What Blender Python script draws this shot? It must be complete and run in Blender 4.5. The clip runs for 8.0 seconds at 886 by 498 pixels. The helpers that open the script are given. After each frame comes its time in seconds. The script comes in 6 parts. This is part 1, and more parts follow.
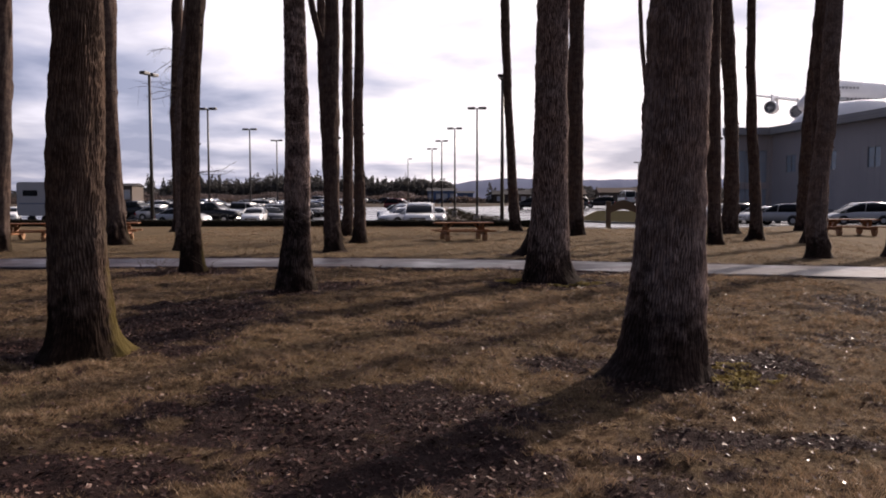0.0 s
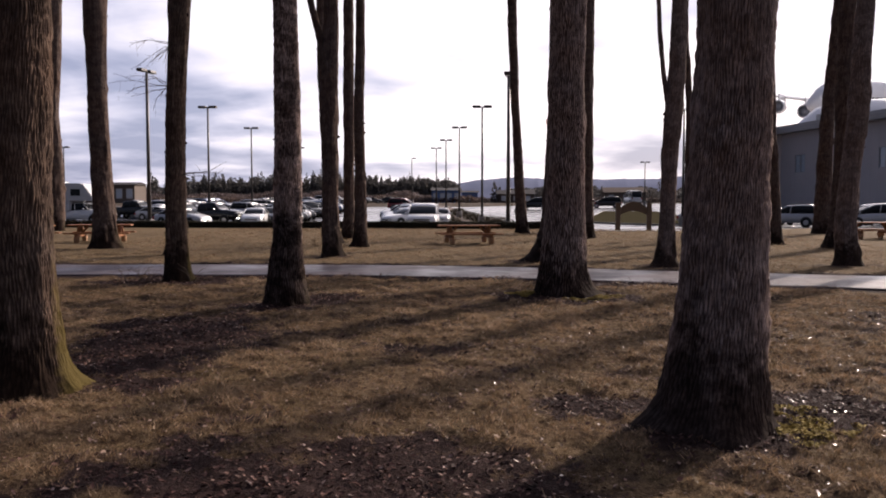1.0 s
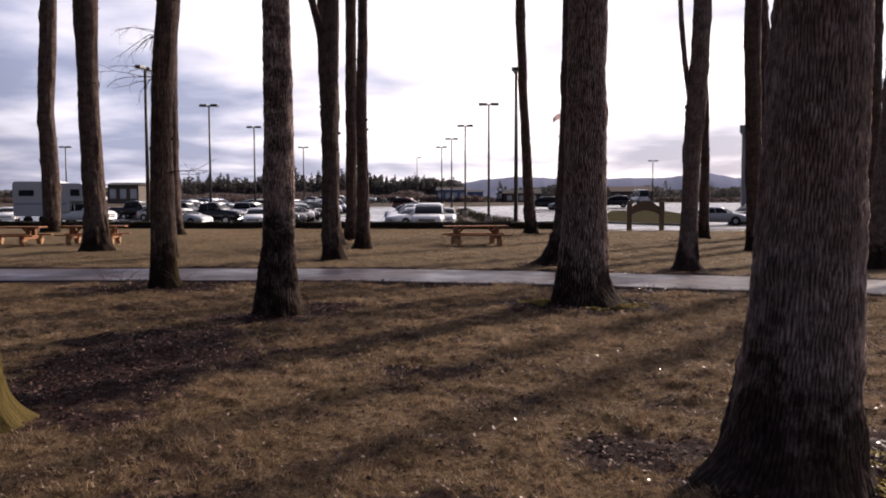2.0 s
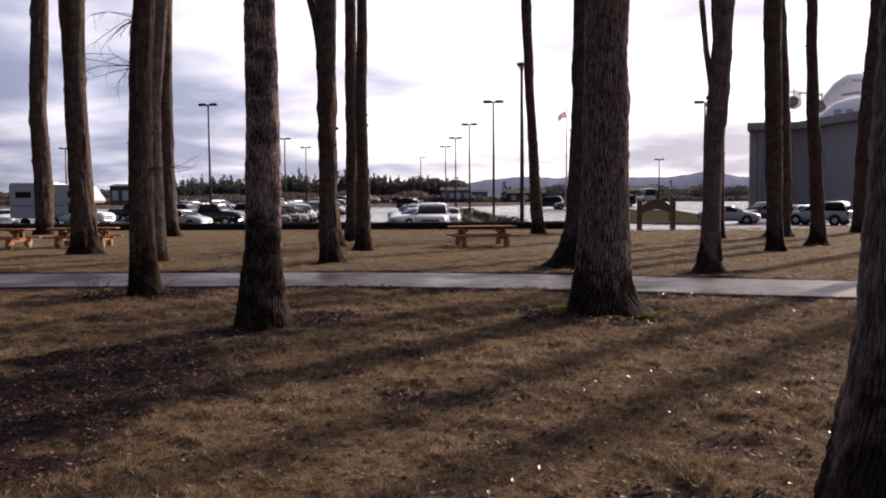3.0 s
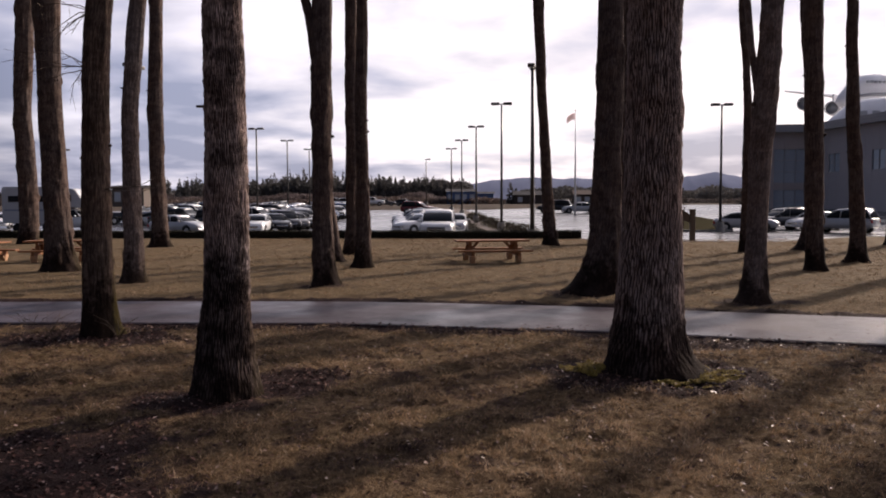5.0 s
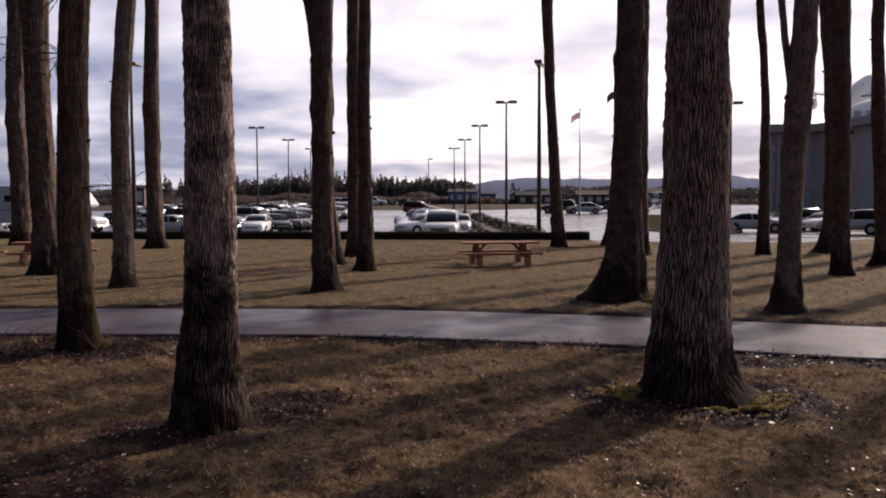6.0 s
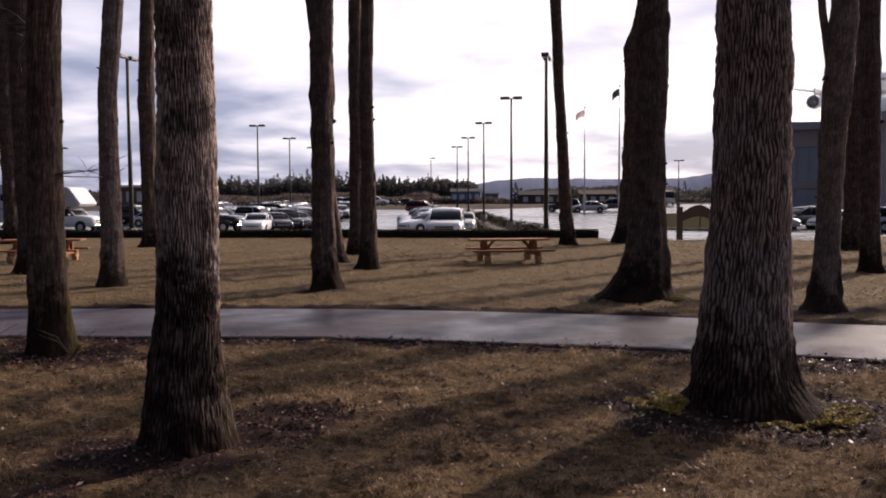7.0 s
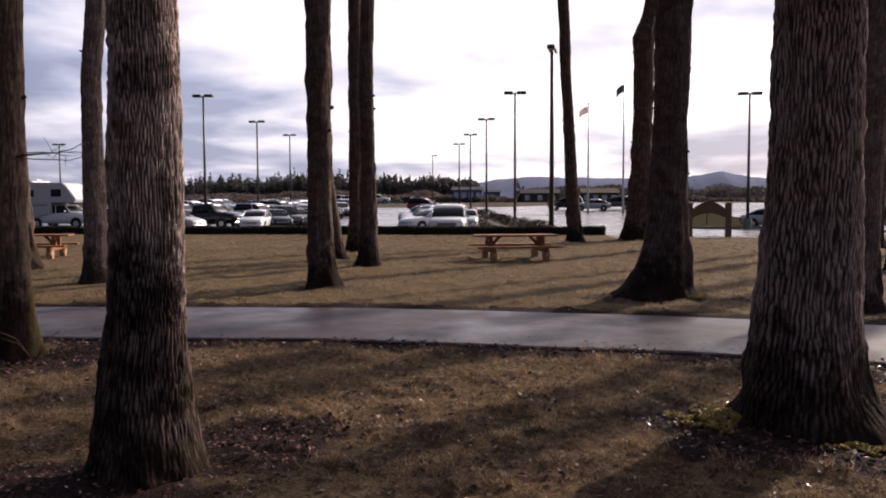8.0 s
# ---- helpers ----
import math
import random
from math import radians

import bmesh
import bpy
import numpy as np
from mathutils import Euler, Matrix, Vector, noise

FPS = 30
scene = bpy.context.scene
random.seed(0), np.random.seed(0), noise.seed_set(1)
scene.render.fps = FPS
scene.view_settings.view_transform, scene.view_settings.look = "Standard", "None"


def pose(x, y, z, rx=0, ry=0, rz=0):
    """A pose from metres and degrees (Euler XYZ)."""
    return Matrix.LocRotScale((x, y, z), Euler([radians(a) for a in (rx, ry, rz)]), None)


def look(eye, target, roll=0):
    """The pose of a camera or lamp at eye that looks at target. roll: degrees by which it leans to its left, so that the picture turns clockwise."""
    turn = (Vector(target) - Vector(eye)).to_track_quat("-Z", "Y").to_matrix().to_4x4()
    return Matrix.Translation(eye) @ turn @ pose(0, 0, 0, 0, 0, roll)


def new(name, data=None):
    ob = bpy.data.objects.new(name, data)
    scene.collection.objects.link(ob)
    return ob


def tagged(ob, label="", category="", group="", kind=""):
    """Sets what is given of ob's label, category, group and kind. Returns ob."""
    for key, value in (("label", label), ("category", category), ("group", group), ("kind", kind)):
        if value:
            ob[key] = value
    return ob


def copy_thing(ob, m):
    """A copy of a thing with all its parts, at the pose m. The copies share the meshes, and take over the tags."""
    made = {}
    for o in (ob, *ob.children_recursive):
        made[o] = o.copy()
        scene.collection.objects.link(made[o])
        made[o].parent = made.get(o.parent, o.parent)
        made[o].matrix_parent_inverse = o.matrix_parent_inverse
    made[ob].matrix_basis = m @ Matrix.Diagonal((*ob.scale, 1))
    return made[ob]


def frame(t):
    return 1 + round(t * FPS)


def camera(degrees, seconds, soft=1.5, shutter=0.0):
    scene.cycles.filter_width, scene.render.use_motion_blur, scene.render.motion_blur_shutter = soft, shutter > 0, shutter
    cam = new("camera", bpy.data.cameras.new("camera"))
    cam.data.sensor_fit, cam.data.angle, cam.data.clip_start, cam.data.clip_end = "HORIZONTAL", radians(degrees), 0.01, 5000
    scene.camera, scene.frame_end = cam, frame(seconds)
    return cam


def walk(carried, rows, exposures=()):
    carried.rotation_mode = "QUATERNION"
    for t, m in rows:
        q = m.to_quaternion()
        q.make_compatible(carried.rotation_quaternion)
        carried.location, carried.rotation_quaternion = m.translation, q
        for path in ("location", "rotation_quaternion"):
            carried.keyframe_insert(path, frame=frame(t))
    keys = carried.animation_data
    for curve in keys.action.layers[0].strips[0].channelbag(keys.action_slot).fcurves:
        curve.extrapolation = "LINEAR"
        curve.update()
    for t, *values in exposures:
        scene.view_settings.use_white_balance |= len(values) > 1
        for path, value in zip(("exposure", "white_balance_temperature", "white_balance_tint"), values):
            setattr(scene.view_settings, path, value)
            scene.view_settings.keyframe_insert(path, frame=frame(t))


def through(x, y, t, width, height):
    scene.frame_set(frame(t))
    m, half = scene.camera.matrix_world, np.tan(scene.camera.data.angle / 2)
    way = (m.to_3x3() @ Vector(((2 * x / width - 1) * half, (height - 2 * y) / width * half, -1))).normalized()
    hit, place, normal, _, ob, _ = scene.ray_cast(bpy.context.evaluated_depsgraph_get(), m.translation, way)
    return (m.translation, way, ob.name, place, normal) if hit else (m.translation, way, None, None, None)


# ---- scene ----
cam = camera(58.0, 8.0, soft=1.9)
PATH = [
    (0, (0.883, 0.853, 1.609), (0.691, 2.84, 1.492), -0.1),
    (0.5, (0.807, 1.534, 1.661), (0.611, 3.521, 1.543), 0.0),
    (1, (0.734, 2.214, 1.713), (0.532, 4.2, 1.594), 0.0),
    (1.5, (0.645, 2.852, 1.727), (0.436, 4.837, 1.607), -0.0),
    (3, (0.423, 4.82, 1.672), (0.197, 6.803, 1.553), -0.4),
    (3.5, (0.347, 5.394, 1.8), (0.119, 7.378, 1.681), -0.4),
    (4, (0.288, 5.963, 1.937), (0.056, 7.946, 1.82), -0.3),
    (4.5, (0.223, 6.508, 2.048), (-0.013, 8.491, 1.93), -0.3),
    (6, (-0.155, 8.185, 2.078), (-0.398, 10.167, 1.96), -0.2),
    (6.5, (-0.295, 8.713, 1.986), (-0.541, 10.695, 1.87), -0.3),
    (7, (-0.425, 9.294, 1.912), (-0.673, 11.275, 1.795), -0.3),
    (7.5, (-0.511, 9.825, 1.871), (-0.761, 11.806, 1.754), -0.1),
    (8, (-0.628, 10.364, 1.768), (-0.879, 12.345, 1.648), -0.2),
]
walk(cam, [(t, look(eye, target, roll)) for t, eye, target, roll in PATH], exposures=[(0.0, 0.25, 6600, 19), (0.5, 0.38, 6600, 19), (1.5, 0.40, 6600, 19), (3.0, 0.38, 6600, 19), (3.5, 0.05, 6600, 19), (4.0, 0.02, 6600, 19), (4.5, 0.18, 6600, 19), (6.5, 0.13, 6600, 19), (7.0, 0.28, 6600, 19), (8.0, 0.32, 6600, 19)])

# ---- light: a low winter sun ahead and to the right, behind thin broken cloud ----
SUN_AZ, SUN_EL = radians(38.0), radians(24.0)
SUN_DIR = Vector((math.sin(SUN_AZ) * math.cos(SUN_EL), math.cos(SUN_AZ) * math.cos(SUN_EL), math.sin(SUN_EL)))
sun_data = bpy.data.lights.new("sun", "SUN")
sun_data.energy, sun_data.angle, sun_data.color = 5.0, radians(1.3), (1.0, 0.87, 0.71)
sun = new("sun", sun_data)
sun.matrix_world = look(SUN_DIR * 100, (0, 0, 0))

world = bpy.data.worlds.new("sky")
world.use_nodes = True
scene.world = world
wn, wl = world.node_tree.nodes, world.node_tree.links
wn.clear()


def wnode(kind, **values):
    n = wn.new(kind)
    for k, v in values.items():
        n.inputs[k].default_value = v
    return n


def wmath(op, a, b=None):
    n = wn.new("ShaderNodeMath")
    n.operation = op
    for i, v in enumerate((a, b)):
        if v is None:
            continue
        if isinstance(v, (int, float)):
            n.inputs[i].default_value = v
        else:
            wl.new(v, n.inputs[i])
    return n.outputs[0]


def wramp(fac, stops):
    n = wn.new("ShaderNodeValToRGB")
    els = n.color_ramp.elements
    while len(els) < len(stops):
        els.new(0.5)
    for e, (p, c) in zip(els, stops):
        e.position, e.color = p, (*c, 1)
    wl.new(fac, n.inputs[0])
    return n.outputs[0]


coord = wn.new("ShaderNodeTexCoord")
sky = wn.new("ShaderNodeTexSky")
sky.sky_type, sky.sun_disc = "NISHITA", False
sky.sun_elevation, sky.sun_rotation = SUN_EL, SUN_AZ
sky.air_density, sky.dust_density = 1.0, 2.0
sep = wn.new("ShaderNodeSeparateXYZ")
wl.new(coord.outputs["Generated"], sep.inputs[0])
# cloud layer: the direction projected on a high plane, so clouds flatten towards the horizon
rise = wmath("ADD", wmath("MAXIMUM", sep.outputs[2], 0.0), 0.15)
plane = wn.new("ShaderNodeCombineXYZ")
wl.new(wmath("DIVIDE", sep.outputs[0], rise), plane.inputs[0])
wl.new(wmath("DIVIDE", sep.outputs[1], rise), plane.inputs[1])
drift = wn.new("ShaderNodeVectorMath")
drift.operation = "ADD"
drift.inputs[1].default_value = (3.1, 1.7, 0.0)
wl.new(plane.outputs[0], drift.inputs[0])
big = wnode("ShaderNodeTexNoise", Scale=0.55, Detail=4.0, Roughness=0.5, Distortion=0.25)
wl.new(drift.outputs[0], big.inputs["Vector"])
puff = wnode("ShaderNodeTexNoise", Scale=1.7, Detail=5.0, Roughness=0.5, Distortion=0.2)
wl.new(drift.outputs[0], puff.inputs["Vector"])
near_sun = wn.new("ShaderNodeVectorMath")
near_sun.operation = "DOT_PRODUCT"
near_sun.inputs[1].default_value = SUN_DIR
wl.new(coord.outputs["Generated"], near_sun.inputs[0])
toward = wmath("MAXIMUM", near_sun.outputs["Value"], 0.0)
glow = wmath("ADD", wmath("MULTIPLY", wmath("POWER", toward, 12.0), 0.10), wmath("MULTIPLY", wmath("POWER", toward, 60.0), 12.0))
# the cloud is lit through towards the sun and heavy and dull behind
lit = wramp(toward, [(0.0, (0.19, 0.19, 0.19)), (0.18, (0.27, 0.27, 0.27)), (0.36, (0.74, 0.74, 0.74)), (0.65, (0.84, 0.84, 0.84)), (0.92, (0.86, 0.86, 0.86))])
bright = wmath("ADD", lit, glow)
# thin bright veil towards the sun, heavier grey-blue cloud away from it
veil = wmath("MULTIPLY", wmath("SUBTRACT", near_sun.outputs["Value"], 0.66), 0.16)
mass = wmath("ADD", wmath("ADD", wmath("MULTIPLY", big.outputs["Fac"], 0.60), wmath("MULTIPLY", puff.outputs["Fac"], 0.40)), veil)
tone = wramp(mass, [(0.40, (0.42, 0.46, 0.60)), (0.455, (0.68, 0.70, 0.82)), (0.50, (0.98, 0.96, 1.01)), (0.55, (1.28, 1.24, 1.26))])
cloud = wn.new("ShaderNodeVectorMath")
cloud.operation = "SCALE"
# cloud in front of the sun passes white light, the rest is cooler
cool = wramp(toward, [(0.0, (0.90, 0.96, 1.12)), (0.75, (1.0, 1.0, 1.0))])
shade = wn.new("ShaderNodeVectorMath")
shade.operation = "MULTIPLY"
wl.new(tone, shade.inputs[0])
wl.new(cool, shade.inputs[1])
wl.new(shade.outputs[0], cloud.inputs[0])
wl.new(bright, cloud.inputs["Scale"])
blue = wn.new("ShaderNodeVectorMath")
blue.operation = "SCALE"
blue.inputs["Scale"].default_value = 0.09
wl.new(sky.outputs[0], blue.inputs[0])
cover = wn.new("ShaderNodeMix")
cover.data_type = "RGBA"
cover.inputs["Factor"].default_value = 0.86
wl.new(blue.outputs[0], cover.inputs["A"])
wl.new(cloud.outputs[0], cover.inputs["B"])
back = wnode("ShaderNodeBackground", Strength=1.0)
wl.new(cover.outputs["Result"], back.inputs["Color"])
wl.new(back.outputs[0], wn.new("ShaderNodeOutputWorld").inputs[0])


# ---- materials ----
class Mat:
    """A small builder for node materials."""

    def __init__(self, name):
        self.m = bpy.data.materials.new(name)
        self.m.use_nodes = True
        self.n, self.l = self.m.node_tree.nodes, self.m.node_tree.links
        self.b = self.n["Principled BSDF"]
        self.pos = self.n.new("ShaderNodeTexCoord").outputs["Object"]

    def put(self, socket, value):
        s = self.b.inputs[socket]
        if hasattr(value, "is_linked"):
            self.l.new(value, s)
        else:
            s.default_value = value
        return self

    def feed(self, socket, v):
        if hasattr(v, "is_linked"):
            self.l.new(v, socket)
        elif v is not None:
            socket.default_value = v

    def noise(self, scale, detail=4.0, rough=0.55, stretch=(1, 1, 1), vec=None, out="Fac"):
        mp = self.n.new("ShaderNodeMapping")
        mp.inputs["Scale"].default_value = stretch
        self.l.new(vec or self.pos, mp.inputs[0])
        t = self.n.new("ShaderNodeTexNoise")
        t.inputs["Scale"].default_value, t.inputs["Detail"].default_value, t.inputs["Roughness"].default_value = scale, detail, rough
        self.l.new(mp.outputs[0], t.inputs["Vector"])
        return t.outputs[out]

    def ramp(self, fac, stops):
        r = self.n.new("ShaderNodeValToRGB")
        els = r.color_ramp.elements
        while len(els) < len(stops):
            els.new(0.5)
        for e, (p, c) in zip(els, stops):
            c = (c, c, c) if isinstance(c, (int, float)) else c
            e.position, e.color = p, (*c, 1)
        self.l.new(fac, r.inputs[0])
        return r.outputs[0]

    def mix(self, fac, a, b, mode="MIX"):
        x = self.n.new("ShaderNodeMix")
        x.data_type, x.blend_type = "RGBA", mode
        for socket, v in (("Factor", fac), ("A", a), ("B", b)):
            if isinstance(v, tuple) and len(v) == 3:
                v = (*v, 1)
            self.feed(x.inputs[socket], v)
        return x.outputs["Result"]

    def math(self, op, a, b=0.0):
        x = self.n.new("ShaderNodeMath")
        x.operation = op
        self.feed(x.inputs[0], a)
        self.feed(x.inputs[1], b)
        return x.outputs[0]

    def attr(self, name):
        a = self.n.new("ShaderNodeAttribute")
        a.attribute_name = name
        return a.outputs["Fac"]

    def bump(self, height, strength=0.4, dist=0.02):
        b = self.n.new("ShaderNodeBump")
        b.inputs["Strength"].default_value, b.inputs["Distance"].default_value = strength, dist
        self.l.new(height, b.inputs["Height"])
        self.l.new(b.outputs[0], self.b.inputs["Normal"])
        return self


def simple(name, colour, rough=0.6, metal=0.0, vary=0.12, scale=8.0, bump=0.0):
    """Painted, plastic or metal surface with slight mottling."""
    k = Mat(name)
    f = k.noise(scale, 5.0)
    lo = tuple(c * (1 - vary) for c in colour)
    hi = tuple(min(1.0, c * (1 + vary)) for c in colour)
    k.put("Base Color", k.mix(f, lo, hi)).put("Metallic", metal)
    k.put("Roughness", k.ramp(f, [(0.3, max(0.02, rough - 0.08)), (0.7, min(1.0, rough + 0.08))]))
    if rough >= 0.7:
        k.put("Specular IOR Level", 0.06)
    if bump:
        k.bump(k.noise(scale * 6, 3.0), bump, 0.01)
    return k.m


def bark_material(name, crest, furrow, moss, relief=1.0, blotch=0.6):
    """Furrowed bark: the ridges are in the mesh and in its attribute, with grain, blotches, a foot darkened by damp and
    painted shade, and moss.
    """
    k = Mat(name)
    fine = k.noise(70.0, 5.0, 0.65, (1, 1, 0.3))
    chip = k.noise(24.0, 4.0, 0.6, (1, 1, 0.55))
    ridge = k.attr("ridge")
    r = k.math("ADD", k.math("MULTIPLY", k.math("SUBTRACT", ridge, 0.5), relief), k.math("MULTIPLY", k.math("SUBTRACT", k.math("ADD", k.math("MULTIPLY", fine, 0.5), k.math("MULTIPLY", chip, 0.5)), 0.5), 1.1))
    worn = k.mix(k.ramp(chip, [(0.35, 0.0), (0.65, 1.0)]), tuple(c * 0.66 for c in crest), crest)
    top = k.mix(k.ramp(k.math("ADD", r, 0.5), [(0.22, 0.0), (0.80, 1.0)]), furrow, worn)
    # warm and cool stretches of bark
    top = k.mix(k.ramp(k.noise(1.1, 3.0, 0.5), [(0.40, 0.0), (0.62, 0.55)]), top, k.mix(1.0, top, (1.12, 0.94, 0.80), "MULTIPLY"))
    # damp dark blotches, wider than high
    damp = k.ramp(k.noise(3.4, 4.0, 0.58, (1, 1, 1.4)), [(0.44, 0.0), (0.58, 1.0)])
    top = k.mix(k.math("MULTIPLY", damp, blotch), top, k.mix(1.0, top, (0.27, 0.25, 0.25), "MULTIPLY"))
    # the foot is darkened in its colour, damp stain and shade together, with a soft ragged edge
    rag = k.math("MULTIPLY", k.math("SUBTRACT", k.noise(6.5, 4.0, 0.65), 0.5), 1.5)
    stain_shade = k.ramp(k.math("ADD", k.attr("stain_shade"), rag), [(0.22, 0.0), (0.60, 1.0)])
    top = k.mix(k.math("MULTIPLY", stain_shade, 0.86), top, k.mix(1.0, top, (0.15, 0.135, 0.13), "MULTIPLY"))
    m1 = k.ramp(k.math("ADD", k.attr("moss"), k.math("MULTIPLY", k.noise(9.0, 4.0), 0.6)), [(0.72, 0.0), (1.10, 1.0)])
    k.put("Base Color", k.mix(k.math("MULTIPLY", m1, moss), top, k.mix(fine, (0.042, 0.032, 0.010), (0.120, 0.090, 0.030))))
    k.put("Roughness", 0.95).put("Specular IOR Level", 0.03)
    k.bump(k.math("ADD", k.math("MULTIPLY", fine, 0.5), chip), 0.7, 0.012)
    return k.m


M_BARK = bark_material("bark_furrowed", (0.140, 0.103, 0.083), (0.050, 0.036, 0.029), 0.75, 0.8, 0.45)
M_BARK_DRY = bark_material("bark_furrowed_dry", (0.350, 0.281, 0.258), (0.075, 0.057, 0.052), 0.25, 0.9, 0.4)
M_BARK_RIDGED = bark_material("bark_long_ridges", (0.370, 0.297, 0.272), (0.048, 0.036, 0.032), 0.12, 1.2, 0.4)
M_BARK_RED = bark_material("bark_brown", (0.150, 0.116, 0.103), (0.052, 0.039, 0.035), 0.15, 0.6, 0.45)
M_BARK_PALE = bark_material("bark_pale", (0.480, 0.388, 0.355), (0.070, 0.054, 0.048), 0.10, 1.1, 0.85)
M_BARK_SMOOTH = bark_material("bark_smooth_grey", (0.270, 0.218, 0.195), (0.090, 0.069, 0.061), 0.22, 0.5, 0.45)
M_TWIG = simple("twig_bark", (0.10, 0.075, 0.06), 0.9)


def lawn_material():
    k = Mat("winter_lawn")
    big = k.noise(0.35, 5.0, 0.6)
    mid = k.noise(2.6, 5.0, 0.62)
    fine = k.noise(34.0, 6.0, 0.7)
    grass = k.mix(k.ramp(mid, [(0.3, 0.0), (0.7, 1.0)]), (0.100, 0.065, 0.038), (0.238, 0.164, 0.100))
    grass = k.mix(k.ramp(big, [(0.35, 0.0), (0.65, 1.0)]), grass, (0.210, 0.147, 0.088))
    # olive and straw-coloured drifts
    grass = k.mix(k.ramp(k.noise(1.1, 4.0, 0.6), [(0.46, 0.0), (0.62, 0.6)]), grass, (0.130, 0.095, 0.050))
    grass = k.mix(k.ramp(fine, [(0.35, 0.0), (0.68, 1.0)]), k.mix(1.0, grass, (0.32, 0.29, 0.27), "MULTIPLY"), grass)
    tuft = k.ramp(k.noise(9.0, 4.0, 0.65), [(0.36, 0.0), (0.56, 1.0)])
    grass = k.mix(tuft, k.mix(1.0, grass, (0.32, 0.28, 0.27), "MULTIPLY"), grass)
    far = k.n.new("ShaderNodeSeparateXYZ")
    k.l.new(k.pos, far.inputs[0])
    dry = k.ramp(k.math("MULTIPLY", k.math("SUBTRACT", far.outputs[1], 15.0), 0.05), [(0.1, 0.0), (0.5, 1.0)])
    grass = k.mix(k.math("MULTIPLY", dry, 0.8), grass, k.mix(k.ramp(mid, [(0.3, 0.0), (0.7, 1.0)]), (0.078, 0.056, 0.032), (0.170, 0.124, 0.074)))
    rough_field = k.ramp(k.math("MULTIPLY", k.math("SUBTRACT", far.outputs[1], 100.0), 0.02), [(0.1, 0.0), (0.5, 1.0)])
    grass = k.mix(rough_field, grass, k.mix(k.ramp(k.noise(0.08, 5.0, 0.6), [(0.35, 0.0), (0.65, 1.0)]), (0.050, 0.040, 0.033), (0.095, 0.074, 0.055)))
    litter = k.mix(k.ramp(fine, [(0.3, 0.0), (0.7, 1.0)]), (0.012, 0.008, 0.0075), (0.040, 0.025, 0.023))
    f = k.ramp(k.math("ADD", k.attr("litter"), k.math("MULTIPLY", k.math("SUBTRACT", mid, 0.5), 0.9)), [(0.28, 0.0), (0.60, 1.0)])
    k.put("Base Color", k.mix(f, grass, litter)).put("Roughness", 0.95).put("Specular IOR Level", 0.03)
    k.bump(k.math("ADD", fine, k.math("MULTIPLY", mid, 1.2)), 0.8, 0.04)
    return k.m


def blade_material(name, gain, through=0.30):
    """Grass blades, thin enough to let some light through."""
    k = Mat(name)
    t = k.attr("tint")
    c = k.mix(1.0, (gain, gain, gain), k.ramp(t, [(0.0, (0.060, 0.043, 0.021)), (0.45, (0.145, 0.096, 0.052)), (0.75, (0.235, 0.151, 0.089)), (1.0, (0.36, 0.255, 0.166))]), "MULTIPLY")
    k.put("Base Color", c).put("Roughness", 0.55).put("Specular IOR Level", 0.2)
    thin = k.n.new("ShaderNodeBsdfTranslucent")
    k.l.new(c, thin.inputs["Color"])
    blend = k.n.new("ShaderNodeMixShader")
    blend.inputs[0].default_value = through
    k.l.new(k.b.outputs[0], blend.inputs[1])
    k.l.new(thin.outputs[0], blend.inputs[2])
    k.l.new(blend.outputs[0], k.n["Material Output"].inputs[0])
    return k.m


def leaf_material():
    k = Mat("dead_leaves")
    t = k.attr("tint")
    c = k.ramp(t, [(0.0, (0.018, 0.011, 0.011)), (0.4, (0.060, 0.029, 0.024)), (0.7, (0.140, 0.074, 0.055)), (1.0, (0.36, 0.25, 0.19))])
    k.put("Base Color", c).put("Roughness", k.ramp(t, [(0.0, 0.7), (0.62, 0.6), (0.82, 0.30)])).put("Specular IOR Level", k.ramp(t, [(0.0, 0.04), (0.62, 0.10), (0.85, 0.42)]))
    return k.m


def wet_paving(name, lo, hi, rough_lo, rough_hi, patch, shine=0.5, grain=0.25):
    k = Mat(name)
    f = k.math("ADD", k.math("MULTIPLY", k.noise(3.0, 6.0, 0.65), 0.5), k.math("MULTIPLY", k.noise(0.7, 5.0, 0.65), 0.5))
    grit = k.noise(90.0, 3.0, 0.6)
    c = k.mix(k.ramp(f, [(0.38, 0.0), (0.60, 1.0)]), lo, hi)
    c = k.mix(0.35, c, k.mix(grit, (0.02, 0.02, 0.02), (0.3, 0.29, 0.28)), "OVERLAY")
    k.put("Base Color", c)
    k.put("Roughness", k.ramp(k.noise(patch, 4.0, 0.6), [(0.35, rough_lo), (0.65, rough_hi)]))
    k.bump(grit, grain, 0.004)
    k.put("Specular IOR Level", shine)
    return k.m


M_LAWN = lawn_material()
M_BLADE = blade_material("grass_blades", 1.15)
M_BLADE_DRY = blade_material("dry_grass_blades", 0.95)
M_LEAF = leaf_material()
M_PATH = wet_paving("wet_concrete_path", (0.044, 0.034, 0.041), (0.082, 0.066, 0.076), 0.30, 0.62, 0.55, 0.14)
M_ASPHALT = wet_paving("wet_asphalt", (0.045, 0.044, 0.046), (0.085, 0.082, 0.083), 0.18, 0.36, 0.16, 0.6, 0.3)
M_KERB = wet_paving("kerb_concrete", (0.22, 0.21, 0.20), (0.32, 0.31, 0.29), 0.5, 0.7, 1.0)


def moss_material():
    k = Mat("moss")
    f = k.noise(30.0, 5.0, 0.65)
    k.put("Base Color", k.mix(f, (0.14, 0.100, 0.018), (0.38, 0.275, 0.055))).put("Roughness", 0.95)
    k.bump(f, 0.7, 0.02)
    return k.m


